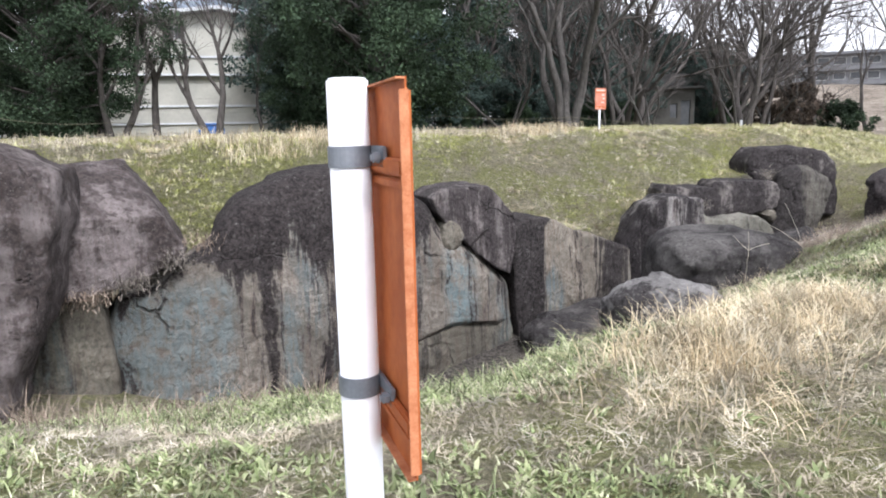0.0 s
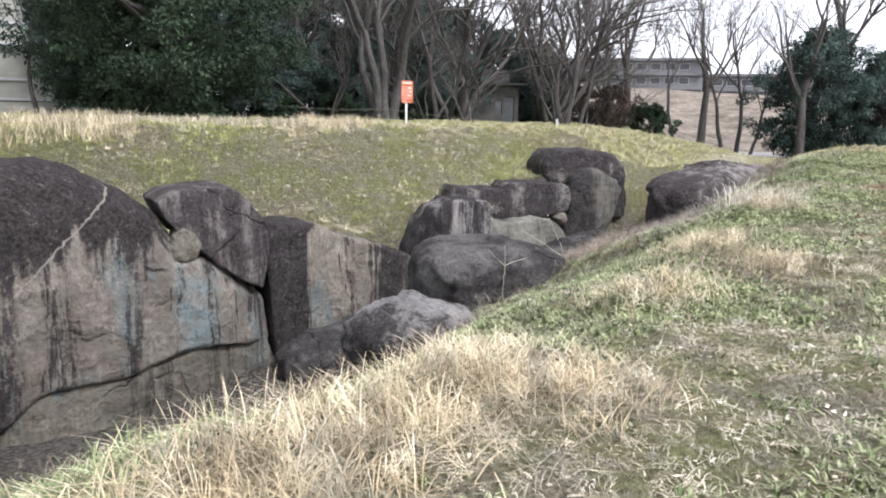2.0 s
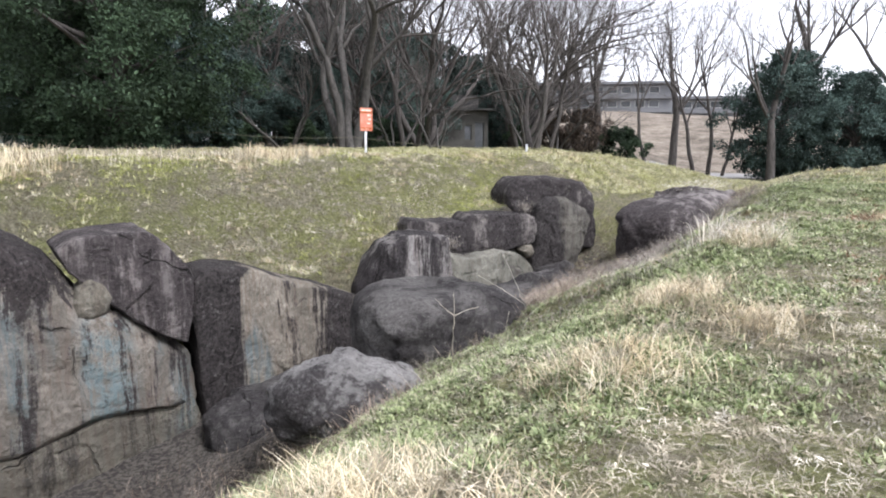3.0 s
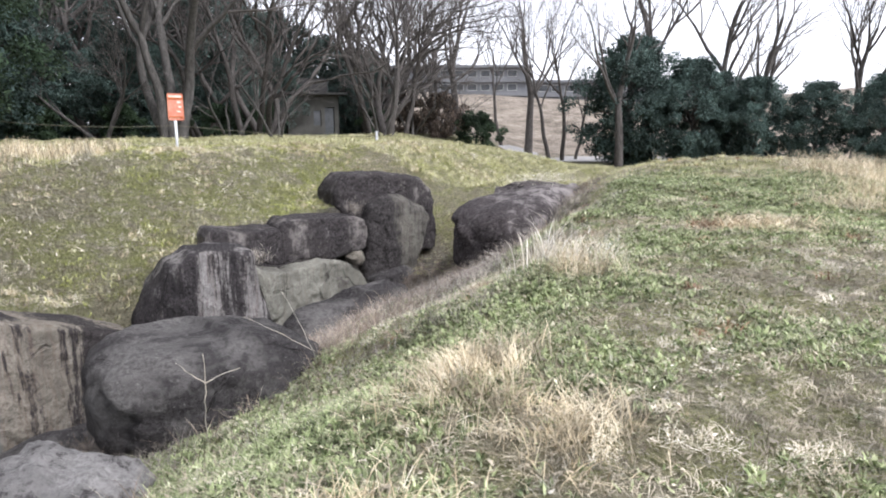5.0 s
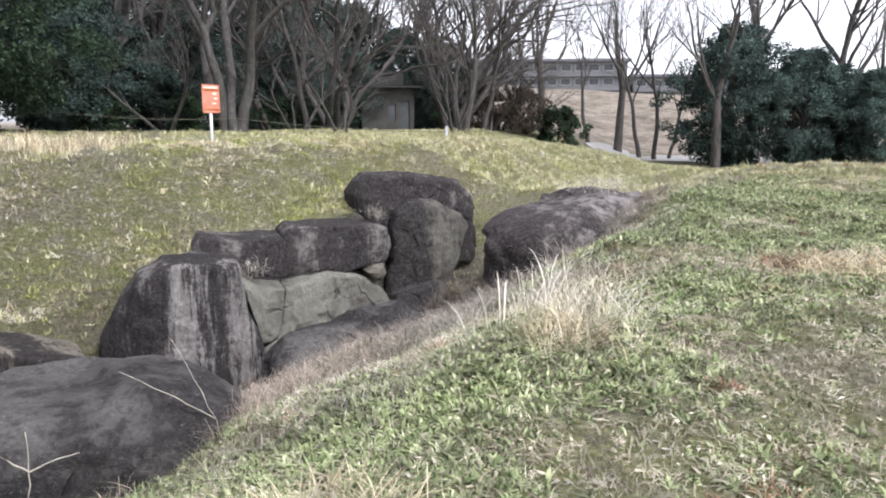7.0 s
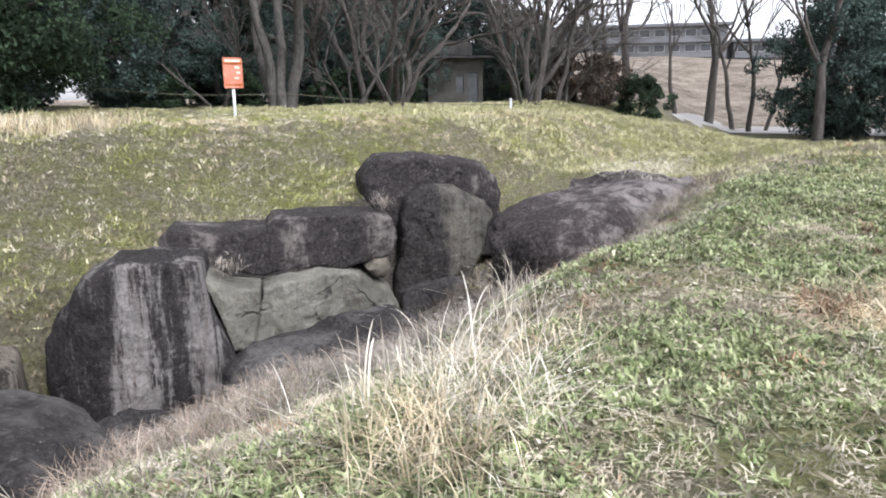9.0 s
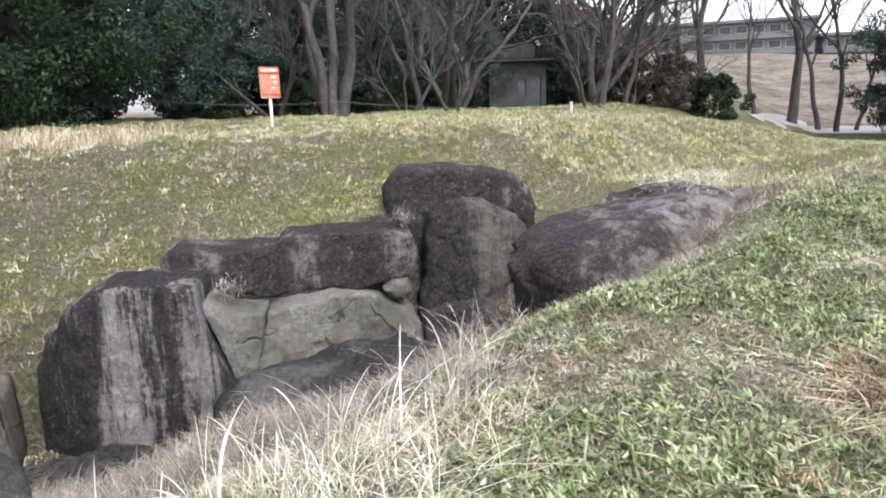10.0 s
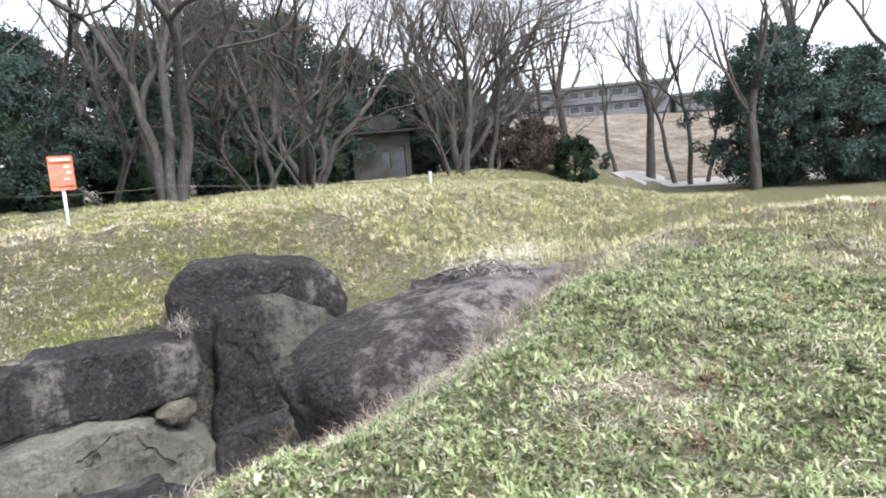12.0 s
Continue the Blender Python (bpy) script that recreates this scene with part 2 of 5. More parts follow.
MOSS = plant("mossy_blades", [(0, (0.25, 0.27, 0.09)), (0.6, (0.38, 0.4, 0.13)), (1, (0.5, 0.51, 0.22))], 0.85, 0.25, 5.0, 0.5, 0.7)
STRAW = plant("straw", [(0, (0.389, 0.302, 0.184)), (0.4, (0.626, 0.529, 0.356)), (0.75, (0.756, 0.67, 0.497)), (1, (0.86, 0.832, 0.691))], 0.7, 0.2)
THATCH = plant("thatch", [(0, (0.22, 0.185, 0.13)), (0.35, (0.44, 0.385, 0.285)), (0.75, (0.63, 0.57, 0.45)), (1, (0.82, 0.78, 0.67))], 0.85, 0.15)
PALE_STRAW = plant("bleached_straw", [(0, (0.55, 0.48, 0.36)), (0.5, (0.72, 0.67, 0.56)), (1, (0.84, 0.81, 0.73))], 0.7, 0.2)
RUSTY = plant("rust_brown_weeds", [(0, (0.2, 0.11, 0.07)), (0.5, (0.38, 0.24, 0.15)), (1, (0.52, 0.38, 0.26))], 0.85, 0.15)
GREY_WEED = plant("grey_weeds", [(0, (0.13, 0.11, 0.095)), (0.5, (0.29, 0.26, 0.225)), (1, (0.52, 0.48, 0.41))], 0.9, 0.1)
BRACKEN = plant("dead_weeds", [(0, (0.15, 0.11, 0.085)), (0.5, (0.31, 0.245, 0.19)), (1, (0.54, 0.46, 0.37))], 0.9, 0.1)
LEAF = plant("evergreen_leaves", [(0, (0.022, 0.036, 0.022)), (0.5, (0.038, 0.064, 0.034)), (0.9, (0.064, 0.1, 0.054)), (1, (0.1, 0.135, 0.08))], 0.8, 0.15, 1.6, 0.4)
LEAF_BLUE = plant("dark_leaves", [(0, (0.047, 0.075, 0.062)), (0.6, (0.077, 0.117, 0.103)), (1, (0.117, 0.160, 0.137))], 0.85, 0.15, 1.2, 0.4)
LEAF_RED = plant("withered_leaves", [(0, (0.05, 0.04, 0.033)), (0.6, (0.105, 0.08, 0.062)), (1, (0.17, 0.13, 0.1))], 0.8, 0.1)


def simple(name, a, b2, scale=6.0, rough=0.8, metal=0.0, relief=0.2, stretch=(1, 1, 1)):
    m, nt, b = material(name, rough)
    f = noise_tex(nt, where(nt, stretch), scale, 7, 0.65)
    g = noise_tex(nt, where(nt), scale * 9, 4, 0.6)
    k = calc(nt, "ADD", calc(nt, "MULTIPLY", f, 0.75), calc(nt, "MULTIPLY", g, 0.25))
    nt.links.new(mix(nt, grade(nt, k, 0.32, 0.68), a, b2), b.inputs["Base Color"])
    b.inputs["Metallic"].default_value = metal
    if relief:
        bump(nt, b, k, relief, 0.02)
    return m


BARK = simple("bark", (0.042, 0.038, 0.035), (0.108, 0.098, 0.09), 3.0, 0.95, 0, 0.8, (3, 3, 0.7))
BARK_PALE = simple("bark_pale", (0.038, 0.036, 0.033), (0.1, 0.093, 0.085), 3.0, 0.95, 0, 0.8, (3, 3, 0.7))
TWIG = simple("twig", (0.062, 0.056, 0.052), (0.145, 0.13, 0.12), 2.0, 0.95, 0, 0)
WHITE_PAINT = simple("white_pole_paint", (0.74, 0.76, 0.8), (0.84, 0.85, 0.87), 5, 0.35, 0, 0.03)
STEEL = simple("galvanised_strap", (0.17, 0.19, 0.22), (0.25, 0.27, 0.3), 16, 0.5, 0.4, 0.1)
RUST = simple("orange_rust", (0.3, 0.07, 0.018), (0.5, 0.15, 0.04), 5, 0.7, 0, 0.12, (1, 1, 0.5))
RUST_EDGE = simple("rust_edge", (0.36, 0.12, 0.05), (0.55, 0.24, 0.12), 30, 0.8, 0, 0.3)
SIGN_FACE = simple("faded_red_sign", (0.42, 0.13, 0.08), (0.52, 0.24, 0.17), 4, 0.6, 0, 0.05)
SIGN_PALE = simple("faded_sign_letters", (0.6, 0.42, 0.34), (0.7, 0.55, 0.48), 8, 0.6, 0, 0)
WALL_CREAM = simple("cream_siding", (0.36, 0.36, 0.32), (0.48, 0.475, 0.42), 0.5, 0.85, 0, 0.05)
FASCIA = simple("white_fascia", (0.48, 0.5, 0.52), (0.58, 0.6, 0.62), 1, 0.7, 0, 0)
ROOF_BLUE = simple("blue_grey_roof", (0.24, 0.3, 0.37), (0.34, 0.4, 0.48), 0.7, 0.6, 0, 0.05)
PANE = simple("dark_pane", (0.05, 0.055, 0.06), (0.1, 0.105, 0.11), 1, 0.2, 0, 0)
FRAME_GREY = simple("grey_frame", (0.3, 0.3, 0.29), (0.42, 0.42, 0.4), 2, 0.6, 0, 0)
CONCRETE = simple("hut_concrete", (0.043, 0.042, 0.038), (0.075, 0.073, 0.066), 1.2, 0.95, 0, 0.2)
HUT_DARK = simple("hut_roof_and_shade", (0.03, 0.03, 0.03), (0.06, 0.058, 0.055), 2, 0.9, 0, 0.1)
FAR_WALL = simple("far_building_wall", (0.128, 0.131, 0.139), (0.18, 0.184, 0.191), 0.2, 0.9, 0, 0)
FAR_ROOF = simple("far_building_roof", (0.13, 0.135, 0.145), (0.17, 0.175, 0.185), 0.2, 0.9, 0, 0)
ROPE = simple("rope", (0.07, 0.068, 0.05), (0.14, 0.13, 0.09), 20, 0.9, 0, 0)
BLUE_SHEET = simple("blue_sheet", (0.04, 0.14, 0.4), (0.07, 0.2, 0.5), 3, 0.5, 0, 0.2)
ROAD = simple("pale_gravel", (0.255, 0.247, 0.232), (0.338, 0.33, 0.315), 0.8, 0.95, 0, 0.1)

# ---- plan: u runs along the trench, v across it, away from the walker ----
CU, SU = math.cos(radians(39)), math.sin(radians(39))


def xy(u, v):
    return u * CU - v * SU, u * SU + v * CU


def smooth(a, b, x):
    k = np.clip((np.asarray(x, float) - a) / (b - a), 0, 1)
    return k * k * (3 - 2 * k)


def wob(x, y, s, seed):
    """A soft, seeded unevenness, about -1 to 1."""
    r = np.random.RandomState(seed)
    out = 0.0
    for i in range(7):
        a, ph, f = r.uniform(0, 6.28), r.uniform(0, 6.28), s * r.uniform(0.6, 1.7)
        out = out + np.sin((x * math.cos(a) + y * math.sin(a)) * f + ph)
    return out / 3.2


def height(x, y):
    """The lie of the land."""
    x, y = np.asarray(x, float), np.asarray(y, float)
    u, v = x * CU + y * SU, -x * SU + y * CU
    near = np.interp(u, [-30, 0, 5, 10, 16, 20, 24, 28, 36, 60], [-0.1, 0.0, 0.06, 0.25, 0.62, 0.8, 1.05, 0.75, -0.5, -1.0])
    near = near - 0.95 * smooth(0.3, -6, v) * smooth(11, 20, u)
    floor = np.interp(u, [-10, 0, 2, 4, 7, 9.5, 12, 14, 16, 18.5, 20.5, 22.3, 24, 26, 28, 33, 45], [-1.2, -1.4, -1.8, -2.6, -2.95, -2.7, -2.4, -2.3, -2.2, -2.0, -1.55, -0.6, 0.15, 0.15, -0.2, -0.9, -1.1])
    top = np.interp(u, [-30, 0, 24, 34, 40, 48, 60], [1.25, 1.3, 1.3, 1.2, 0.7, -0.4, -1.0])
    top = top + (1.45 - top) * smooth(17, 24, v) * smooth(38, 26, x - 0.2 * y)
    v0 = np.interp(u, [4, 13, 17, 19.5, 22.8, 24.2, 30], [11.2, 10.3, 9.9, 9.9, 9.5, 8.7, 8.2])
    lip = np.interp(u, [-4, 0, 3, 6, 9, 12, 15, 18, 22, 26], [4.0, 3.6, 2.5, 2.1, 2.1, 2.3, 2.45, 2.75, 3.35, 2.4]) + 0.25 * wob(u, v, 0.7, 3) + 0.22 * wob(u, v, 2.0, 4)
    run = np.interp(u, [0, 6, 8, 10, 11.7, 14, 16, 18, 22, 26], [4.4, 5.4, 5.8, 6.6, 6.9, 5.9, 5.0, 4.6, 4.0, 3.0])
    fall = (v - lip) / run
    z = near + (floor - near) * (0.5 * smooth(0, 1, fall) + 0.5 * np.clip(fall, 0, 1))
    foot = np.maximum(floor, np.interp(u, [0, 13, 15, 16.5, 18.5, 20, 21.5, 23], [-0.9, -0.95, -0.5, -0.2, 0.0, 0.05, -0.2, -0.35]))
    back = np.interp(u, [13, 16.5, 18.5, 20, 22], [9.95, 9.75, 9.15, 8.7, 8.7])
    z = z + (foot - z) * smooth(0, 0.55, v - back)
    z = np.where(v > v0, z + (top - foot) * smooth(0, 1, (v - v0) / np.interp(u, [13, 19, 23, 27, 33], [4.4, 3.5, 3.5, 4.2, 6.0])), z)
    z = z + 0.05 * wob(x, y, 1.1, 5) + 0.028 * wob(x, y, 3.4, 6) + 0.018 * wob(x, y, 8.0, 7)
    z = z + (0.04 * wob(x, y, 5.5, 9) + 0.04 * wob(x, y, 3.3, 13)) * smooth(9.8, 11, v)
    # far right: the ground falls to a road, then a hillside climbs behind it
    far = np.hypot(x - 8, y - 8)
    rightward = smooth(0.42, 0.62, np.arctan2(x - 8, np.maximum(y - 8, 0.1)))
    z = z + rightward * smooth(30, 50, far) * (-1.0 - z)
    hill = smooth(62, 128, far) * smooth(0.0, 0.5, np.arctan2(x - 8, np.maximum(y - 8, 0.1)))
    z = z + hill * (9.0 + 1.2 * wob(x, y, 0.05, 8))
    return z


def soilness(x, y):
    u, v = x * CU + y * SU, -x * SU + y * CU
    trench = smooth(5.6, 6.8, v + 0.5 * wob(x, y, 1.5, 11)) * smooth(10.2, 9.4, v) * smooth(22, 20.5, u) * smooth(1.5, 3.5, u)
    return np.clip(trench, 0, 1)


def grid_axis(lo, hi, step, far, grow=1.22):
    mid = list(np.arange(lo, hi, step))
    left, right, d = [lo], [mid[-1]], step
    while left[-1] > -far:
        d *= grow
        left.append(left[-1] - d)
    d = step
    while right[-1] < far:
        d *= grow
        right.append(right[-1] + d)
    return np.array(left[:0:-1] + mid + right[1:])


def mesh_from(name, verts, faces_flat, sizes, mats, smooth_shade=True):
    me = bpy.data.meshes.new(name)
    verts = np.asarray(verts, np.float32)
    me.vertices.add(len(verts))
    me.vertices.foreach_set("co", verts.ravel())
    me.loops.add(len(faces_flat))
    me.loops.foreach_set("vertex_index", np.asarray(faces_flat, np.int32))
    sizes = np.asarray(sizes, np.int32)
    me.polygons.add(len(sizes))
    me.polygons.foreach_set("loop_start", np.concatenate([[0], np.cumsum(sizes)[:-1]]).astype(np.int32))
    me.polygons.foreach_set("use_smooth", np.full(len(sizes), smooth_shade))
    me.update(calc_edges=True)
    for m in mats:
        me.materials.append(m)
    return me


def build_ground():
    ax, ay = grid_axis(-9, 28, 0.17, 700), grid_axis(-3, 31, 0.17, 700)
    gx, gy = np.meshgrid(ax, ay)
    gz = height(gx, gy)
    n, k = gx.shape[1], gx.shape[0]
    i = np.arange(n * k).reshape(k, n)
    quads = np.stack([i[:-1, :-1], i[:-1, 1:], i[1:, 1:], i[1:, :-1]], -1).reshape(-1)
    me = mesh_from("ground", np.stack([gx, gy, gz], -1).reshape(-1, 3), quads, np.full(len(quads) // 4, 4), [TURF])
    at = me.attributes.new("soil", "FLOAT", "POINT")
    at.data.foreach_set("value", soilness(gx, gy).ravel().astype(np.float32))
    at = me.attributes.new("dry", "FLOAT", "POINT")
    at.data.foreach_set("value", smooth(48, 66, np.hypot(gx - 8, gy - 8)).ravel().astype(np.float32))
    return tagged(new("ground", me), "uneven grassy ground with a sunken stone-lined trench", "ground", kind="structure")


build_ground()

# ---- things made of parts ----


def link_mesh(name, me, parent=None, label=""):
    ob = new(name, me)
    if parent:
        ob.parent = parent
    return tagged(ob, label)


def part(name, bm, mat, parent, label=""):
    me = bpy.data.meshes.new(name)
    bm.to_mesh(me)
    bm.free()
    me.materials.append(mat)
    return link_mesh(name, me, parent, label)


def thing(name, m, label, category, group="", kind=""):
    ob = new(name)
    ob.matrix_basis = m
    return tagged(ob, label, category, group, kind)


def box(bm, x0, y0, z0, x1, y1, z1, bevel=0.0):
    r = bmesh.ops.create_cube(bm, size=1.0, matrix=Matrix.Translation(((x0 + x1) / 2, (y0 + y1) / 2, (z0 + z1) / 2)) @ Matrix.Diagonal((x1 - x0, y1 - y0, z1 - z0, 1)))
    if bevel:
        es = list({e for v in r["verts"] for e in v.link_edges})
        bmesh.ops.bevel(bm, geom=es, offset=bevel, segments=2, affect="EDGES")
    return bm


def a_box(*a, bevel=0.0):
    return box(bmesh.new(), *a, bevel=bevel)


# ---- stones ----


def outline_points(pts, count, rounds=2):
    p = [Vector(q) for q in pts]
    for _ in range(rounds):
        p = [w for a, b in zip(p, p[1:] + p[:1]) for w in (a * 0.95 + b * 0.05, a * 0.05 + b * 0.95)]
    lens = [(b - a).length for a, b in zip(p, p[1:] + p[:1])]
    total, out, i, acc = sum(lens), [], 0, 0.0
    for k in range(count):
        want = total * k / count
        while acc + lens[i] < want:
            acc += lens[i]
            i += 1
        a, b = p[i], p[(i + 1) % len(p)]
        out.append(a.lerp(b, (want - acc) / max(lens[i], 1e-6)))
    return out


def rough_up(co, n, seed, amount, size):
    """Broken faces: soft swells, and flat facets that tilt against each other."""
    q = co / size + Vector((seed * 7.3, seed * 3.1, seed))
    cell = noise.voronoi(q * 0.9)[1][0]
    tilt = noise.cell_vector(cell * 31.7) - Vector((0.5, 0.5, 0.5))
    d = noise.fractal(q, 0.9, 2.1, 5) * 0.5 + (q * 0.9 - cell).dot(tilt) * 1.1
    return co + n * (d * amount)


def wall_stone(name, outline, v, depth, mat, label, seed, edge=0.22, lean=0.0, rough=0.07, top=(9.0, 0.0), slant=None):
    """A stone of the lining: its face, given in u and z, looks across the trench; v: where the face runs, one number or a line of (u, v);
    lean: metres that it falls back per metre of height; top: above this height it falls back more steeply;
    slant: metres that its sides run on in u per metre of depth."""
    if slant is None:
        slant = 0.7 if outline[0][0] > 13 else 0.35
    line = v if isinstance(v, list) else [(0.0, v), (1.0, v)]
    line_u, line_v = [p[0] for p in line], [p[1] for p in line]
    count, me = 150, bpy.data.meshes.new(name)
    rim = outline_points(outline, count)
    c = sum(rim, Vector((0, 0))) / count
    size = min(max(p.x for p in rim) - min(p.x for p in rim), max(p.y for p in rim) - min(p.y for p in rim)) / 2
    e = min(edge, size * 0.6)
    base_z = min(p.y for p in rim)
    layers = [(k, 0.0) for k in np.linspace(0.03, 1 - e / size, 34)]
    layers += [(1 - e / size * (1 - math.sin(a)), e * (1 - math.cos(a))) for a in np.linspace(0.2, 1.57, 8)]
    layers += [(1.0, e + (depth - e) * f) for f in (0.15, 0.3, 0.5, 0.75)] + [(0.85, depth), (0.5, depth * 1.03)]
    ox, oy = xy(c.x, float(np.interp(c.x, line_u, line_v)) + depth / 2)
    verts = []
    for k, dv in layers:
        for p in rim:
            q = c + (p - c) * k
            vv = float(np.interp(q.x, line_u, line_v)) + dv + lean * (q.y - base_z) + top[1] * max(0.0, q.y - top[0]) - 0.06 * (1 - k)
            x, y = xy(q.x + slant * dv, vv)
            verts.append(Vector((x, y, q.y)))
    faces = []
    for a in range(len(layers) - 1):
        for i in range(count):
            j = (i + 1) % count
            faces.append((a * count + i, a * count + j, (a + 1) * count + j, (a + 1) * count + i))
    faces.append(tuple(range(count))[::-1])
    faces.append(tuple(range((len(layers) - 1) * count, len(layers) * count)))
    me.from_pydata(verts, [], faces)
    me.update()
    bm = bmesh.new()
    bm.from_mesh(me)
    bmesh.ops.recalc_face_normals(bm, faces=bm.faces)
    bm.normal_update()
    moved = [rough_up(w.co, w.normal, seed, rough * 1.1, 0.7) for w in bm.verts]
    for w, co in zip(bm.verts, moved):
        w.co = rough_up(co, w.normal, seed + 5, rough * 0.55, 0.24) - Vector((ox, oy, base_z))
    for f in bm.faces:
        f.smooth = True
    bm.to_mesh(me)
    bm.free()
    me.materials.append(mat)
    ob = new(name, me)
    ob.location = (ox, oy, base_z)
    return tagged(ob, label, "stone", "stones of the trench")


def boulder(name, x, y, z, size, turn, mat, label, seed, square=2.6, pitch=0.0, rough=0.12, group="stones of the trench"):
    """A loose rounded block with its base at z; size: half-lengths."""
    bm = bmesh.new()
    bmesh.ops.create_icosphere(bm, subdivisions=5, radius=1.0)
    sx, sy, sz = size
    for w in bm.verts:
        c = w.co.normalized()
        k = (abs(c.x) ** square + abs(c.y) ** square + abs(c.z) ** square) ** (-1 / square)
        w.co = Vector((c.x * sx, c.y * sy, c.z * sz)) * k
    bm.normal_update()
    moved = [rough_up(w.co, w.normal, seed, rough * max(size) * 1.7, max(size) * 0.7) for w in bm.verts]
    for w, co in zip(bm.verts, moved):
        w.co = rough_up(co, w.normal, seed + 9, rough * 0.4, 0.22) + Vector((0, 0, sz))
    for f in bm.faces:
        f.smooth = True
    me = bpy.data.meshes.new(name)
    bm.to_mesh(me)
    bm.free()
    me.materials.append(mat)
    ob = new(name, me)
    ob.matrix_basis = pose(x, y, z, 0, pitch, turn)
    return tagged(ob, label, "boulder", group)


# the great slab and what leans on it
wall_stone("large_lining_stone", [(2.05, -2.6), (1.99, -0.9), (2.15, -0.63), (2.85, -0.43), (3.41, -0.19), (3.6, 0.18), (3.96, 0.51), (4.5, 0.72), (5.0, 0.84), (5.6, 0.91), (6.0, 0.9), (6.35, 0.8), (6.7, 0.57), (7.05, 0.39), (7.38, 0.12), (7.66, -0.26), (7.91, -0.64), (8.24, -0.66), (8.58, -0.9), (9.05, -1.3), (9.34, -1.6), (9.36, -2.36), (8.55, -2.2), (7.86, -2.17), (7.43, -2.27), (6.93, -2.33), (5.62, -2.2), (5.0, -2.6)], 9.32, 1.7, ROCK_BLUE,
           "huge granite slab with dark crust and blue streaks", 1, 0.3, 0.03, 0.05, (0.1, 0.25))
wall_stone("footing_stone", [(4.9, -3.2), (5.0, -2.1), (6.6, -2.2), (7.4, -2.2), (8.0, -2.1), (9.3, -2.2), (9.42, -2.5), (9.4, -3.2)], 9.42, 1.0, ROCK_BEIGE, "low beige footing stone under the huge slab", 31, 0.06, 0.0, 0.04)
wall_stone("lining_stone", [(1.42, -0.55), (1.55, 0.6), (1.6, 1.0), (1.8, 1.09), (2.54, 1.15), (2.75, 0.47), (3.02, -0.12), (2.4, -0.42)], 9.15, 1.3, ROCK_BROWN, "brown block with a worn flat grey top", 2, 0.05, 0.0, 0.04, (0.45, 1.5))
wall_stone("lining_stone", [(0.9, -2.3), (1.3, -0.55), (1.95, -0.55), (2.0, -1.0), (2.08, -1.6), (2.08, -2.3)], 9.3, 1.2, ROCK_BEIGE, "smooth beige stone under a brown block", 3, 0.06, 0.02, 0.03)
wall_stone("lining_stone", [(-1.8, -1.8), (-1.6, 1.1), (0.2, 1.5), (0.93, 1.34), (1.15, 1.18), (1.4, 1.09), (1.42, 0.54), (1.29, 0.13), (1.16, -0.45), (1.0, -0.72), (0.7, -1.2), (0.6, -1.9)], 8.0, 1.6, ROCK_BROWN, "tall brown weathered stone at the trench end", 4, 0.16, 0.06, 0.09)
wall_stone("lining_stone", [(7.49, 0.26), (7.75, 0.4), (8.2, 0.42), (8.7, 0.42), (8.96, 0.2), (9.26, -0.22), (9.29, -0.63), (9.16, -1.33), (8.76, -1.1), (8.44, -0.82), (8.08, -0.5), (7.82, -0.24), (7.6, 0.0)], [(7.8, 9.5), (9.6, 9.15)], 1.5, ROCK_WEDGE, "dark wedge-shaped stone with a pale chipped top", 5, 0.05, 0.02, 0.035)
wall_stone("wedge_stone", [(7.6, -0.45), (7.68, -0.26), (7.85, -0.16), (8.05, -0.25), (8.16, -0.45), (8.06, -0.66), (7.83, -0.76), (7.62, -0.66)], 9.4, 0.5, ROCK_BEIGE, "rounded pale stone wedged under a dark one", 41, 0.14, 0.0, 0.02)
wall_stone("lining_stone", [(9.45, -3.2), (9.4, -1.7), (9.33, -0.96), (9.36, -0.43), (9.53, -0.3), (9.8, -0.26), (10.45, -0.37), (11.17, -0.66), (12.29, -1.04), (12.88, -1.26), (12.95, -2.2), (12.7, -3.2)], [(9.5, 9.3), (13.0, 9.12)], 1.3, ROCK_WALL, "broad pale stone with dark drip stains", 6, 0.09, 0.02, 0.04)
# the second run of the lining, in two courses
wall_stone("lining_stone", [(13.38, -3.0), (13.42, -1.3), (13.56, -0.8), (13.7, -0.35), (13.98, -0.17), (14.52, -0.2), (15.1, -0.29), (15.12, -0.65), (15.22, -1.19), (15.46, -1.74), (15.5, -3.0)], [(13.0, 10.9), (13.75, 9.1), (15.2, 8.67)], 1.1, ROCK_STREAK, "upright stone with black and grey streaks", 7, 0.07, 0.01, 0.045)
wall_stone("lining_stone", [(15.1, -1.0), (15.1, -0.15), (15.22, -0.02), (15.85, -0.1), (16.6, -0.14), (16.62, -0.98), (15.9, -1.02)], [(15.2, 9.85), (17.0, 9.15)], 1.0, ROCK_DARK, "dark flat-topped block in the upper course", 8, 0.05, 0.02, 0.05)
wall_stone("lining_stone", [(16.58, -0.95), (16.6, -0.1), (16.73, 0.02), (17.54, 0.0), (18.3, -0.06), (18.62, -0.14), (18.74, -0.53), (18.56, -0.8), (17.79, -0.94), (16.84, -1.0)], [(16.6, 9.35), (18.6, 8.6)], 1.0, ROCK_DARK, "long dark block in the upper course", 9, 0.05, 0.02, 0.045)
wall_stone("lining_stone", [(15.16, -0.55), (15.55, -0.8), (16.05, -0.88), (15.99, -1.24), (15.9, -1.68), (15.56, -1.76), (15.36, -1.1)], [(15.3, 8.85), (18.9, 8.55)], 1.1, ROCK_GREY, "narrow grey stone in the lower course", 10, 0.05, 0.0, 0.03)
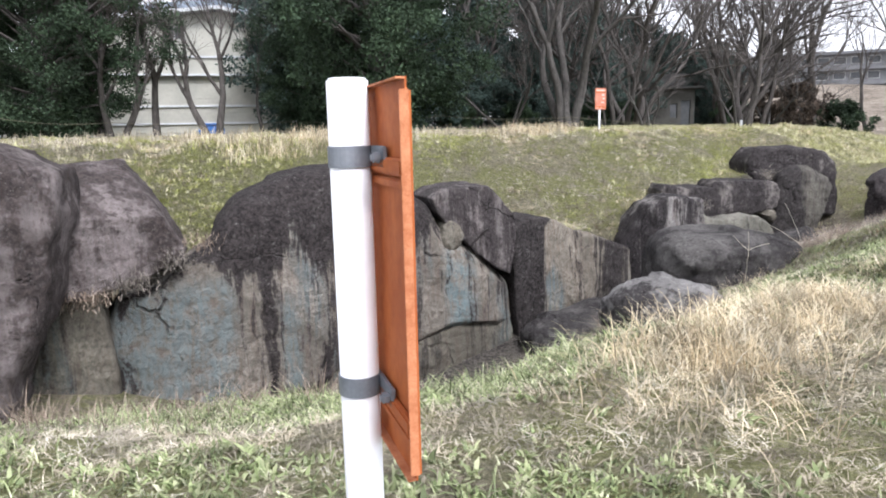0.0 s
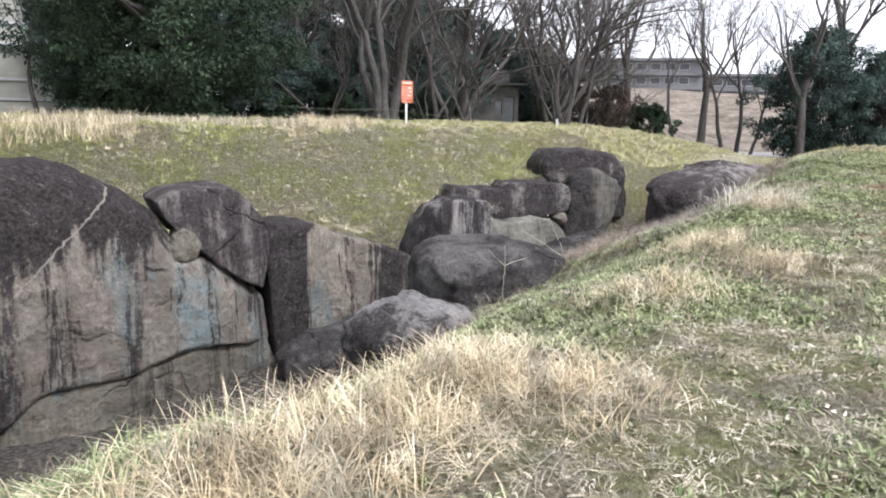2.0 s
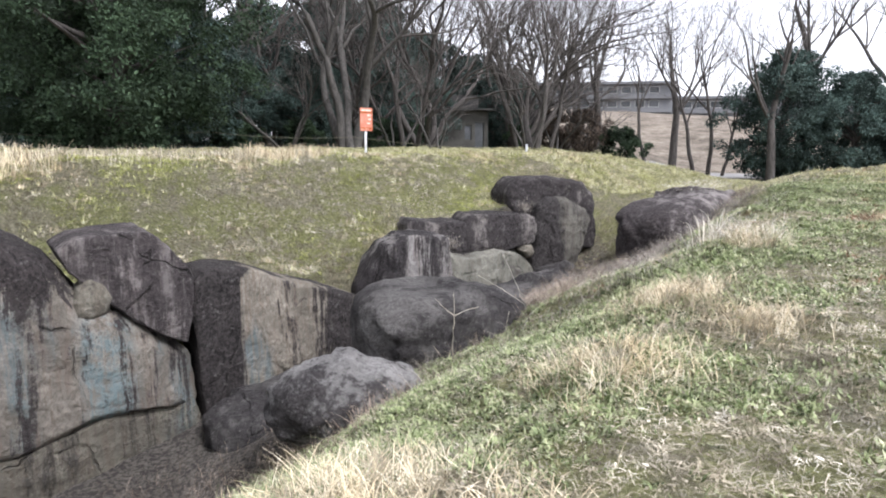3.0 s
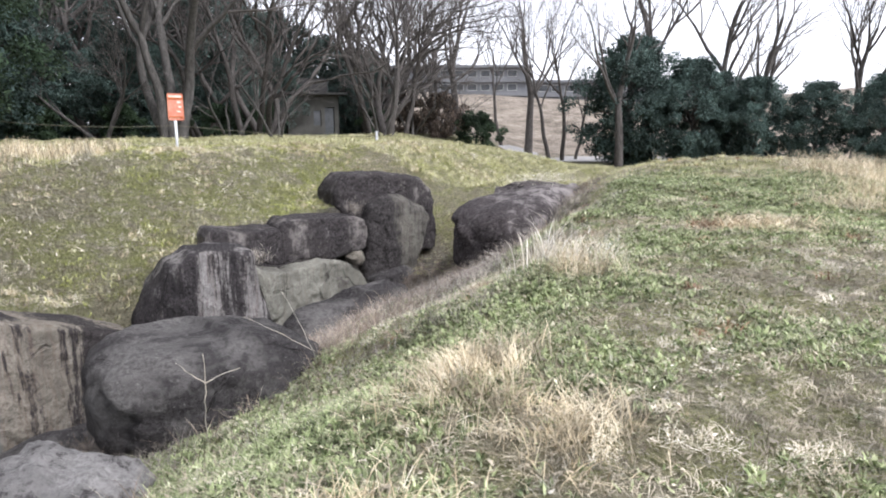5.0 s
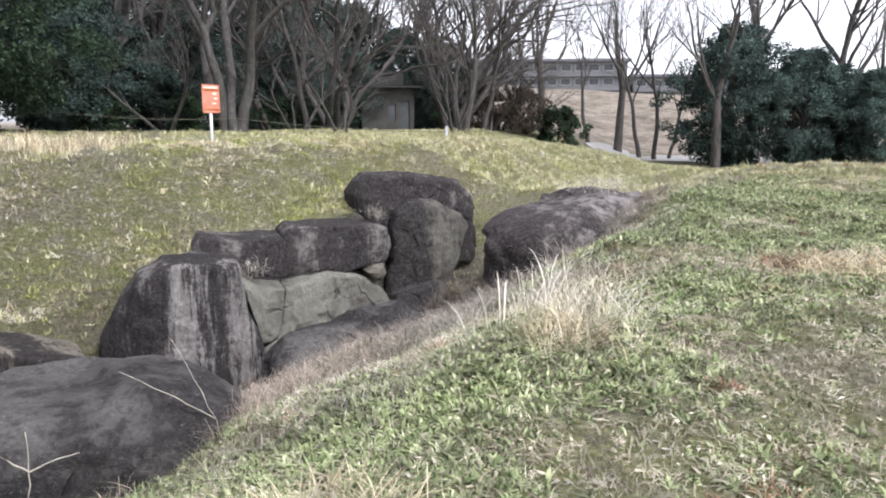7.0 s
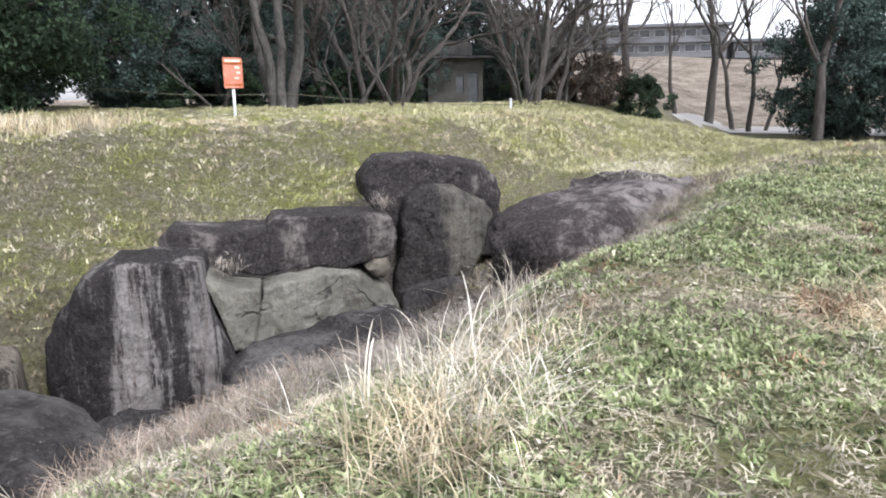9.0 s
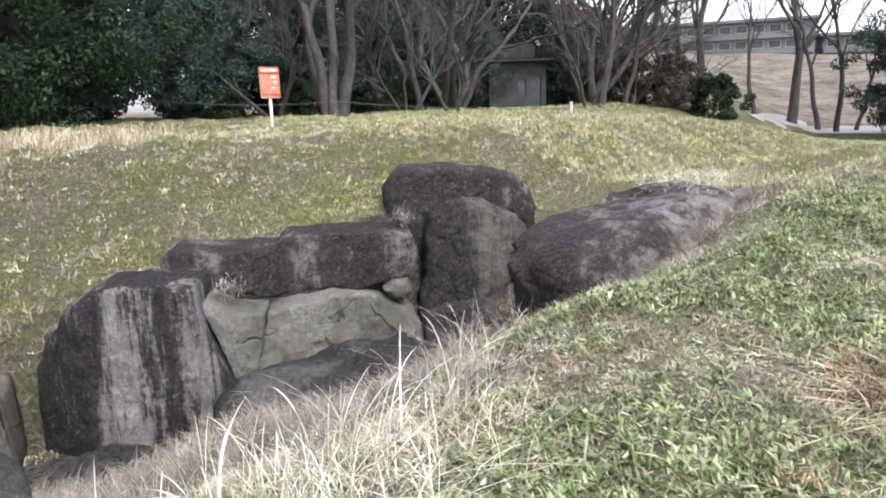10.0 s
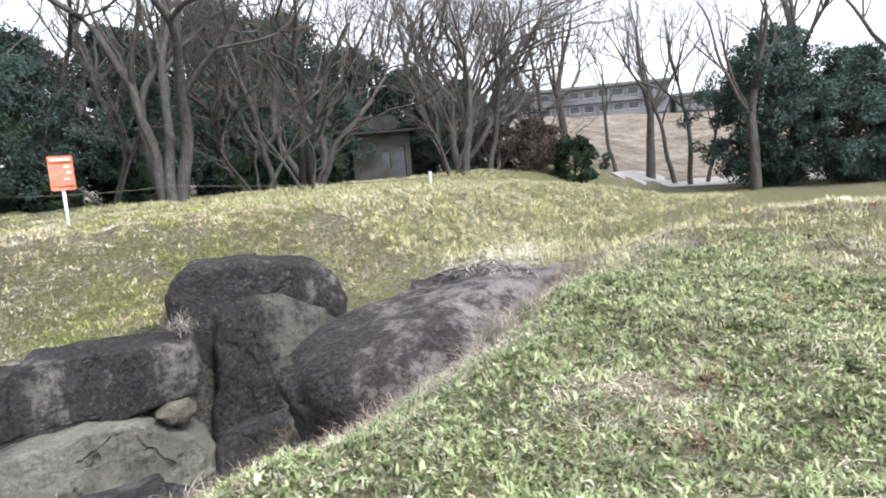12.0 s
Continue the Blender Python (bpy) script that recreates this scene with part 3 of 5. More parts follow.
wall_stone("lining_stone", [(16.09, -0.89), (16.63, -0.85), (17.15, -0.85), (17.74, -0.92), (18.21, -1.15), (18.63, -1.5), (18.86, -1.89), (18.95, -2.8), (17.8, -3.0), (15.7, -3.0), (15.6, -1.85), (15.93, -1.72), (16.03, -1.25)], [(15.3, 8.85), (18.9, 8.55)], 1.2, ROCK_GREY, "broad grey-green stone in the lower course", 33, 0.07, 0.02, 0.06)
wall_stone("wedge_stone", [(17.95, -0.93), (18.16, -0.82), (18.46, -0.84), (18.54, -1.04), (18.36, -1.17), (18.14, -1.12)], 8.56, 0.45, ROCK_BEIGE, "small grey stone wedged between larger blocks", 11, 0.12, 0, 0.015)
wall_stone("cap_stone", [(18.86, 0.4), (18.96, 0.64), (19.15, 0.8), (19.75, 0.81), (20.39, 0.72), (20.75, 0.62), (20.98, 0.35), (21.08, -0.1), (21.1, -1.2), (19.4, -1.2), (19.0, -0.3), (18.85, 0.1)], [(18.6, 9.65), (21.2, 7.95)], 1.3, ROCK_DARK, "dark rounded cap stone on the grassy bank", 12, 0.12, 0.03, 0.06)
wall_stone("lining_stone", [(18.98, -2.4), (18.96, -1.3), (19.09, -0.92), (19.1, -0.3), (19.22, 0.12), (19.51, 0.3), (20.03, 0.28), (20.35, 0.08), (20.68, -0.08), (20.84, -0.3), (20.7, -0.6), (20.6, -1.0), (20.4, -1.5), (20.2, -2.4)], [(18.7, 9.0), (21.0, 7.9)], 1.1, ROCK_PILLAR, "upright slate-grey stone below the cap", 13, 0.16, 0.03, 0.05)
wall_stone("lining_stone", [(18.5, -2.8), (18.75, -1.55), (19.2, -1.46), (19.85, -1.38), (20.5, -1.6), (20.9, -2.0), (21.0, -2.8)], [(18.0, 8.35), (22.0, 7.6)], 1.1, ROCK_SLATE, "low broken stone at the trench foot", 14, 0.1, 0.2, 0.06)

boulder("boulder", 4.85, 11.95, -1.85, (1.25, 1.02, 0.73), 8, ROCK_SLATE, "large rounded dark grey boulder on the trench slope", 21, 3.4, 3, 0.07)
boulder("boulder", 3.3, 10.15, -1.9, (0.9, 0.68, 0.53), -15, ROCK_CHIPPED, "rounded grey boulder with a pale broken side", 22, 2.3, 0, 0.12)
boulder("long_boulder", 12.35, 17.1, -1.08, (2.15, 1.05, 0.78), 34, ROCK_LONG, "long brown boulder half sunk in grass", 23, 3.6, -6, 0.07)
x, y = xy(16.3, 7.5)
boulder("low_boulder", x, y, -2.3, (1.4, 0.6, 0.55), 30, ROCK_SLATE, "low flat boulder among dead weeds", 24, 3.0, -6, 0.1)
x, y = xy(13.6, 8.15)
boulder("low_boulder", x, y, -2.6, (0.6, 0.5, 0.4), 60, ROCK_SLATE, "small round boulder at the trench foot", 25, 2.3, 0, 0.12)
x, y = xy(10.6, 8.3)
boulder("low_boulder", x, y, -2.95, (1.7, 0.9, 0.42), 34, ROCK_SLATE, "flat slab of rock on the trench floor", 26, 3.0, 0, 0.08)


# ---- road signs ----


def sign(m, label, pole_height, panel_top, panel_h, panel_w, back):
    """A sheet-metal panel strapped to a steel pole; the panel faces local -y, back: side of the pole on which it hangs."""
    s = thing("warning_sign", m, label, "sign", "signs on poles")
    bm = bmesh.new()
    r = 0.0375
    bmesh.ops.create_cone(bm, cap_ends=True, segments=32, radius1=r, radius2=r, depth=pole_height + 0.3, matrix=Matrix.Translation((0, 0, (pole_height - 0.3) / 2)))
    es = [e for e in bm.edges if all(abs(w.co.z - pole_height) < 1e-4 for w in e.verts)]
    bmesh.ops.bevel(bm, geom=es, offset=0.004, segments=2, affect="EDGES")
    for f in bm.faces:
        f.smooth = abs(f.normal.z) < 0.5
    part("pole", bm, WHITE_PAINT, s, "white painted steel pole")
    y, w, z0 = back * (r + 0.012), panel_w / 2, panel_top - panel_h
    bm = a_box(-w, y - 0.0015, z0, w, y + 0.0015, panel_top)
    es = [e for e in bm.edges if abs(e.verts[0].co.x - e.verts[1].co.x) < 1e-5 and abs(e.verts[0].co.z - e.verts[1].co.z) < 1e-5]
    bmesh.ops.bevel(bm, geom=es, offset=0.022, segments=5, affect="EDGES")
    panel = part("panel", bm, RUST if back > 0 else SIGN_FACE, s, "rusted orange metal panel")
    for x0, x1, za, zb in ((-w, -w + 0.004, z0 + 0.02, panel_top - 0.02), (w - 0.004, w, z0 + 0.02, panel_top - 0.02), (-w + 0.02, w - 0.02, z0, z0 + 0.004), (-w + 0.02, w - 0.02, panel_top - 0.004, panel_top)):
        part("flange", a_box(x0, y - 0.017, za, x1, y - 0.001, zb, bevel=0.001), RUST_EDGE, panel, "bent rusty rim")
    for z in (panel_top - 0.125, z0 + 0.11):
        bm = bmesh.new()
        bmesh.ops.create_cone(bm, cap_ends=True, segments=32, radius1=r + 0.003, radius2=r + 0.003, depth=0.038, matrix=Matrix.Translation((0, 0, z)))
        strap = part("strap", bm, STEEL, s, "grey steel strap")
        part("lug", a_box(0.0, r - 0.004, z - 0.019, 0.112, r + 0.004, z + 0.019, bevel=0.002), STEEL, strap, "flat steel tab bolted to the panel")
        part("bolt", a_box(0.088, r - 0.022, z - 0.009, 0.106, r - 0.003, z + 0.009, bevel=0.004), STEEL, strap)
        part("rib", a_box(-w + 0.03, y - 0.016, z - 0.028, w - 0.012, y - 0.002, z + 0.0, bevel=0.004), RUST, s, "rusted stiffening rib")
        part("rib", a_box(-w + 0.03, y - 0.012, z - 0.05, w - 0.012, y - 0.002, z - 0.034, bevel=0.003), RUST, s, "rusted stiffening rib")
    return s


# the near sign shows its rusty back; local +x runs along the panel towards the walker
near_sign = sign(Matrix.Translation((-0.165, 1.26, 0.0)) @ Matrix.Rotation(math.atan2(-0.95, 0.32), 4, "Z"), "white pole with a rusted orange sign seen from behind", 1.5, 1.487, 0.665, 0.46, 1)
far_sign = sign(Matrix.Translation((5.8, 25.4, 1.2)) @ Matrix.Rotation(radians(27), 4, "Z"), "faded red sign on a white pole in grass", 1.66, 1.68, 0.76, 0.5, -1)
for name, x0, z0, x1, z1 in (("faded_stroke", 0.05, 1.4, 0.17, 1.46), ("faded_stroke", 0.09, 1.28, 0.19, 1.33), ("faded_stroke", 0.03, 1.15, 0.15, 1.19), ("faded_stroke", -0.2, 1.56, 0.2, 1.62), ("faded_stroke", -0.2, 0.97, 0.12, 1.02)):
    part(name, a_box(x0, -0.0535, z0, x1, -0.0512, z1), SIGN_PALE, far_sign, "pale worn lettering patch")

# ---- buildings ----


def window(parent, x, z, w, h, y, frame_mat=FRAME_GREY):
    bm = bmesh.new()
    t = 0.07
    for a in ((x - w / 2, z, x - w / 2 + t, z + h), (x + w / 2 - t, z, x + w / 2, z + h), (x - w / 2, z, x + w / 2, z + t), (x - w / 2, z + h - t, x + w / 2, z + h), (x - t / 2, z, x + t / 2, z + h)):
        box(bm, a[0], y - 0.06, a[1], a[2], y + 0.02, a[3])
    win = part("window", bm, frame_mat, parent)
    part("pane", a_box(x - w / 2 + t, y - 0.02, z + t, x - t / 2, y - 0.01, z + h - t), PANE, win)
    part("pane", a_box(x + t / 2, y - 0.02, z + t, x + w / 2 - t, y - 0.01, z + h - t), PANE, win)


def cream_house():
    h = thing("apartment_building", pose(-16.5, 45.2, 1.3, 0, 0, 17), "cream clapboard two-storey building with blue-grey roof", "building")
    bm = bmesh.new()
    pts = [(-7.6, 0), (8.2, 0), (8.2, 6.6), (2.6, 8.1), (-7.6, 7.0)]
    lo, hi = [bm.verts.new((x, 0, z)) for x, z in pts], [bm.verts.new((x, 9, z)) for x, z in pts]
    bm.faces.new(lo)
    bm.faces.new(hi[::-1])
    for i in range(5):
        j = (i + 1) % 5
        bm.faces.new((lo[j], lo[i], hi[i], hi[j]))
    wall = part("wall", bm, WALL_CREAM, h, "cream weatherboard wall")
    for i in range(27):
        z = 0.5 + i * 0.24
        part("board", a_box(-7.58, -0.035, z, 8.18, 0.0, z + 0.215), WALL_CREAM, wall)
    for z, d in ((1.0, 0.1), (2.1, 0.08), (4.05, 0.35), (5.2, 0.08)):
        part("ledge", a_box(-7.7, -d - 0.05, z, 8.3, 0, z + 0.13, bevel=0.02), FASCIA, h, "pale projecting ledge")
    for x0, z0, x1, z1 in ((-8.4, 6.95, 2.6, 8.15), (2.6, 8.15, 8.9, 6.55)):
        bm = bmesh.new()
        q = [bm.verts.new(p) for p in ((x0, -0.8, z0), (x1, -0.8, z1), (x1, 9.4, z1), (x0, 9.4, z0), (x0, -0.8, z0 + 0.22), (x1, -0.8, z1 + 0.22), (x1, 9.4, z1 + 0.22), (x0, 9.4, z0 + 0.22))]
        for f in ((3, 2, 1, 0), (4, 5, 6, 7), (0, 1, 5, 4), (1, 2, 6, 5), (2, 3, 7, 6), (3, 0, 4, 7)):
            bm.faces.new([q[i] for i in f])
        part("fascia", bm, FASCIA, h, "white roof edge")
        bm = bmesh.new()
        rise = 1.3
        q = [bm.verts.new(p) for p in ((x0, -0.75, z0 + 0.23), (x1, -0.75, z1 + 0.23), (x1, 4.3, z1 + 0.23 + rise), (x0, 4.3, z0 + 0.23 + rise), (x1, 9.4, z1 + 0.23), (x0, 9.4, z0 + 0.23))]
        bm.faces.new((q[0], q[1], q[2], q[3]))
        bm.faces.new((q[3], q[2], q[4], q[5]))
        bmesh.ops.solidify(bm, geom=bm.faces[:], thickness=0.05)
        part("roof", bm, ROOF_BLUE, h, "blue-grey sheet roof")
    window(h, -0.2, 6.3, 1.3, 0.85, -0.03)
    window(h, -6.2, 1.9, 1.4, 1.7, -0.03)
    window(h, -6.2, 4.6, 1.4, 1.2, -0.03)
    # balcony rails to the side
    for i in range(9):
        part("rail_post", a_box(-12 + i * 0.5, -0.3, 0.2, -11.94 + i * 0.5, -0.24, 3.2), FASCIA, h)
    part("side_wing", a_box(-13.5, 0.5, 0, -7.6, 7, 5.2), WALL_CREAM, h)
    return h


cream_house()
bm = a_box(-0.7, -0.35, 0, 0.7, 0.35, 0.75, bevel=0.12)
sheet = thing("covered_pile", pose(-13.1, 40.0, 1.3, 0, 0, 10), "low pile under a blue tarpaulin", "tarpaulin")
part("sheet", bm, BLUE_SHEET, sheet)
bm = a_box(-0.6, -0.3, 0.75, 0.35, 0.2, 0.95, bevel=0.08)
part("fold", bm, BLUE_SHEET, sheet)


def hut():
    h = thing("concrete_hut", pose(14.6, 49.6, 1.1, 0, 0, -4), "small dark concrete hut with a low open doorway", "hut")
    for a in ((0, 0, 0, 1.7, 0.2, 3.0), (1.7, 0, 2.0, 2.2, 0.2, 3.0), (2.2, 0, 0, 2.45, 0.2, 3.0), (2.45, 0, 2.2, 3.1, 0.2, 3.0), (3.1, 0, 0, 3.4, 0.2, 3.0), (1.7, 0, 0, 2.2, 0.2, 1.0), (0, 3.0, 0, 3.4, 3.2, 3.0), (0, 0.2, 0, 0.2, 3.0, 3.0), (3.2, 0.2, 0, 3.4, 3.0, 3.0)):
        part("wall", box(bmesh.new(), *a), CONCRETE, h)
    # the doorway is open: a dark sheet stands for the shade inside
    part("doorway_shade", a_box(2.47, 0.1, 0.02, 3.08, 0.15, 2.18), PANE, h, "dark sheet standing for shade in the open doorway")
    part("shutter", a_box(1.72, 0.1, 1.02, 2.18, 0.15, 1.98), PANE, h)
    bm = a_box(-0.5, -0.6, 3.0, 3.9, 3.8, 3.14, bevel=0.03)
    # this dark block stands for the shaded opening above the walls
    box(bm, 0.6, 0.4, 3.14, 2.8, 2.8, 4.1, bevel=0.1)
    part("roof", bm, HUT_DARK, h, "dark flat roof with a block standing for shade")


hut()


def far_block(x, y, z, turn, length, storeys, label):
    h = thing("far_building", pose(x, y, z, 0, 0, turn), label, "building")
    part("wall", a_box(0, 0, -3, length, 9, storeys * 2.6), FAR_WALL, h)
    part("roof", a_box(-0.6, -0.9, storeys * 2.6, length + 0.6, 9.6, storeys * 2.6 + 0.5, bevel=0.05), FAR_ROOF, h)
    for s in range(storeys):
        part("balcony", a_box(0.2, -0.7, s * 2.6 - 0.1, length - 0.2, 0, s * 2.6 + 0.75), FAR_WALL, h)
        for i in range(int(length / 2.6)):
            w = part("window", a_box(0.6 + i * 2.6, -0.06, s * 2.6 + 0.9, 2.5 + i * 2.6, 0.0, s * 2.6 + 2.2), FRAME_GREY, h)
            part("pane", a_box(0.7 + i * 2.6, -0.08, s * 2.6 + 1.0, 2.4 + i * 2.6, -0.07, s * 2.6 + 2.1), PANE, w)


far_block(50, 133, 8.2, -24, 31, 2, "long grey two-storey block on a hilltop")
far_block(80, 121, 8.0, -24, 46, 1, "long low grey building on a hilltop")

# ---- trees ----


def tube(rings, verts, faces):
    """rings: (place, radius, sides) along one limb."""
    start = len(verts)
    sides = rings[0][2]
    for i, (p, r, _) in enumerate(rings):
        a, b = rings[max(i - 1, 0)][0], rings[min(i + 1, len(rings) - 1)][0]
        d = (b - a).normalized()
        side = d.orthogonal().normalized()
        other = d.cross(side)
        for k in range(sides):
            g = 2 * math.pi * k / sides
            verts.append(p + (side * math.cos(g) + other * math.sin(g)) * r)
    for i in range(len(rings) - 1):
        for k in range(sides):
            j = (k + 1) % sides
            faces.append((start + i * sides + k, start + i * sides + j, start + (i + 1) * sides + j, start + (i + 1) * sides + k))


def limb(rng, p, d, r, length, depth, out, up=0.12, wild=0.22, kids=(3, 5), least=0.005):
    steps = max(3, int(length / (0.55 if depth < 2 else 0.35)))
    rings, q = [], p.copy()
    dirs = []
    for i in range(steps + 1):
        f = i / steps
        rings.append((q.copy(), max(r * (1 - 0.72 * f), least), 8 if depth == 0 else 6 if depth == 1 else 4 if depth == 2 else 3))
        dirs.append(d.copy())
        d = (d + Vector((rng.gauss(0, wild), rng.gauss(0, wild), rng.gauss(0, wild) * 0.6 + up)) * 0.55).normalized()
        q = q + d * (length / steps)
    out[min(depth, 2)].append(rings)
    if depth >= 4 or r < 0.006:
        return
    count = rng.randint(*kids) + (2 if depth == 0 else 1 if depth == 1 else 0)
    for c in range(count):
        f = rng.uniform(0.32 if depth else 0.4, 1.0) if c else 1.0
        i = min(steps, int(f * steps))
        side = dirs[i].orthogonal().normalized()
        side.rotate(Matrix.Rotation(rng.uniform(0, 6.28), 3, dirs[i]))
        spread = rng.uniform(0.45, 1.0)
        nd = (dirs[i] + side * spread + Vector((0, 0, 0.12))).normalized()
        limb(rng, rings[i][0], nd, rings[i][1] * rng.uniform(0.55, 0.8), length * rng.uniform(0.45, 0.72), depth + 1, out, up, wild, kids, least)


def mesh_of(name, limbs, mat):
    verts, faces = [], []
    for rings in limbs:
        tube(rings, verts, faces)
    me = bpy.data.meshes.new(name)
    me.from_pydata(verts, [], faces)
    for f in me.polygons:
        f.use_smooth = True
    me.materials.append(mat)
    return me


def bare_tree(seed, tall, stems, radius, label, bark, lean=0.25, up=0.12, kids=(3, 5), wild=0.2):
    rng = random.Random(seed)
    t = thing("bare_tree", pose(0, 0, -200), label, "tree", "leafless trees")
    out = [[], [], []]
    for s in range(stems):
        a = 6.28 * s / max(stems, 1) + rng.uniform(-0.4, 0.4)
        k = lean * rng.uniform(0.5, 1.2) if stems > 1 else 0.06
        d = Vector((math.cos(a) * k, math.sin(a) * k, 1)).normalized()
        p = Vector((math.cos(a), math.sin(a), 0)) * radius * (0.9 if stems > 1 else 0) + Vector((0, 0, -0.3))
        limb(rng, p, d, radius * rng.uniform(0.75, 1.1), tall * rng.uniform(0.45, 0.6), 0, out, up, wild, kids)
    link_mesh("trunk", mesh_of("trunk", out[0], bark), t)
    tagged(link_mesh("branchwork", mesh_of("branchwork", out[1], bark), t), kind="stuff")
    tagged(link_mesh("twig_crown", mesh_of("twig_crown", out[2], TWIG), t, "fine bare twigs"), kind="stuff")
    return t


def leaf_mesh(name, centres, spread, per, size, mat, seed, droop=0.3):
    """Leaves, two triangles each, scattered in clumps."""
    r = np.random.RandomState(seed)
    c = np.repeat(np.asarray(centres), per, 0)
    sp = np.repeat(np.asarray(spread), per)[:, None]
    n = len(c)
    d = r.normal(0, 1, (n, 3))
    d /= np.linalg.norm(d, axis=1)[:, None]
    p = c + d * sp * (r.uniform(0.15, 1, (n, 1)) ** 0.45) * np.array([1, 1, 0.75])
    along = r.normal(0, 1, (n, 3)) + d * 0.8
    along[:, 2] -= droop
    along /= np.linalg.norm(along, axis=1)[:, None]
    across = np.cross(along, r.normal(0, 1, (n, 3)))
    across /= np.linalg.norm(across, axis=1)[:, None]
    ln = size * r.uniform(0.6, 1.4, (n, 1))
    v = np.stack([p, p + along * ln * 0.5 + across * ln * 0.22, p + along * ln, p + along * ln * 0.5 - across * ln * 0.22], 1).reshape(-1, 3)
    return mesh_from(name, v, np.arange(4 * n), np.full(n, 4), [mat], False)


def evergreen(seed, tall, wide, clumps, per, size, mat, label, base=0.1, name="evergreen_tree", taper=0.9, group="evergreens"):
    """Broadleaf evergreen: a trunk, limbs, and a crown of leaf clumps with gaps."""
    rng = random.Random(seed)
    t = thing(name, pose(0, 0, -200), label, "tree" if tall > 3 else "shrub", group)
    out = [[], [], []]
    trunk_h = tall * 0.8
    rings = [(Vector((0.12 * math.sin(z), 0.12 * math.cos(z * 1.3), z)), max(0.035 * tall * (1 - 0.8 * max(z, 0) / trunk_h), 0.02), 8) for z in np.linspace(-0.4, trunk_h, 9)]
    out[0].append(rings)
    cs, sp = [], []
    while len(cs) < clumps:
        f = rng.uniform(base, 1.0)
        reach = wide * math.sin(min(1.0, (f - base * 0.4) / (1 - base * 0.4)) ** taper * math.pi * 0.92 + 0.12) ** 0.7
        a, k = rng.uniform(0, 6.28), rng.uniform(0.45, 1.0)
        lump = 1 + 0.28 * math.sin(3 * a + seed + 4 * f) + 0.15 * math.sin(7 * a - 9 * f)
        c = Vector((math.cos(a) * reach * k * lump, math.sin(a) * reach * k * lump, f * tall))
        cs.append(c)
        sp.append(rng.uniform(0.085, 0.15) * wide + 0.1)
        if len(cs) % 7 == 0:
            b = Vector((0, 0, c.z * 0.7))
            out[1].append([(b.lerp(c, k2), 0.012 * tall * (1 - 0.8 * k2), 4) for k2 in (0, 0.35, 0.7, 1)])
    link_mesh("trunk", mesh_of("trunk", out[0] + out[1], BARK), t)
    link_mesh("crown", leaf_mesh("crown", cs, sp, per, size, mat, seed), t, "dense dark green leaves")
    return t


def plant_out(proto, spots):
    """Sets the first spot's tree in place and copies it to the others. Spots: x, y, scale, turn."""
    obs = []
    for i, (x, y, s, a) in enumerate(spots):
        m = Matrix.Translation((x, y, float(height(x, y)) - 0.1)) @ Matrix.Rotation(radians(a), 4, "Z") @ Matrix.Scale(s, 4)
        if i == len(spots) - 1:
            proto.matrix_basis = m
            obs.append(proto)
        else:
            obs.append(copy_thing(proto, m))
    return obs


big = bare_tree(3, 16, 4, 0.24, "many-stemmed leafless tree with grey bark", BARK_PALE, 0.22, 0.09, (3, 4), 0.28)
many = bare_tree(8, 15, 5, 0.17, "leafless tree with a thicket of dark stems", BARK, 0.4, 0.06, (3, 4), 0.36)
fork = bare_tree(12, 14, 1, 0.26, "single forked leafless tree with dark bark", BARK, 0.1)
slim = bare_tree(17, 12, 1, 0.14, "slim leafless tree with upright twigs", BARK, 0.1, 0.2)
twin = bare_tree(23, 14, 2, 0.2, "twin-stemmed leafless tree with dark bark", BARK, 0.24)
low = bare_tree(29, 9, 3, 0.1, "low spreading leafless tree with drooping branches", BARK_PALE, 0.7, 0.0, (3, 5))

plant_out(big, [(6.5, 35.6, 1.25, 20), (1.1, 43.5, 1.25, 140), (23.8, 54.9, 1.31, 80)])
plant_out(many, [(11.8, 42.8, 1.25, 0), (20.6, 50.0, 1.38, 70), (14, 54.7, 1.25, 200), (3.5, 46, 1.19, 120), (27.5, 58, 1.25, 300), (21.5, 53, 1.31, 30), (8.6, 44.5, 1.12, 330)])
plant_out(fork, [(39.2, 59.2, 1.6, 10), (-12.8, 31.5, 0.8, 90), (37.2, 43.8, 1.36, 200), (34, 64.1, 1.6, 250), (44, 48.5, 1.84, 90)])
plant_out(slim, [(35.5, 57.8, 1.28, 0), (39.8, 56.5, 1.44, 50), (39.7, 54.3, 1.52, 120), (41.7, 55.3, 1.12, 200), (-8.9, 34.9, 0.75, 10), (30.5, 60.5, 1.6, 80), (32.5, 66, 1.76, 150), (17, 60, 1.56, 200), (10.2, 40.5, 1.17, 90), (22.8, 49.5, 1.3, 220)])
plant_out(twin, [(-10.2, 31.4, 0.9, 0), (-13.9, 29.9, 0.8, 200), (50.2, 46, 1.92, 150), (58, 39, 1.7, 90), (9.5, 50, 1.25, 20), (-16.5, 34, 0.9, 100), (20.3, 46.5, 1.25, 280)])
plant_out(low, [(9.5, 39.5, 1.0, 0), (19.5, 45.5, 1.1, 220), (3.8, 38.5, 1.0, 300), (23.5, 50.0, 1.1, 50), (28.5, 54.0, 1.1, 160), (11.5, 38.5, 0.9, 200)])

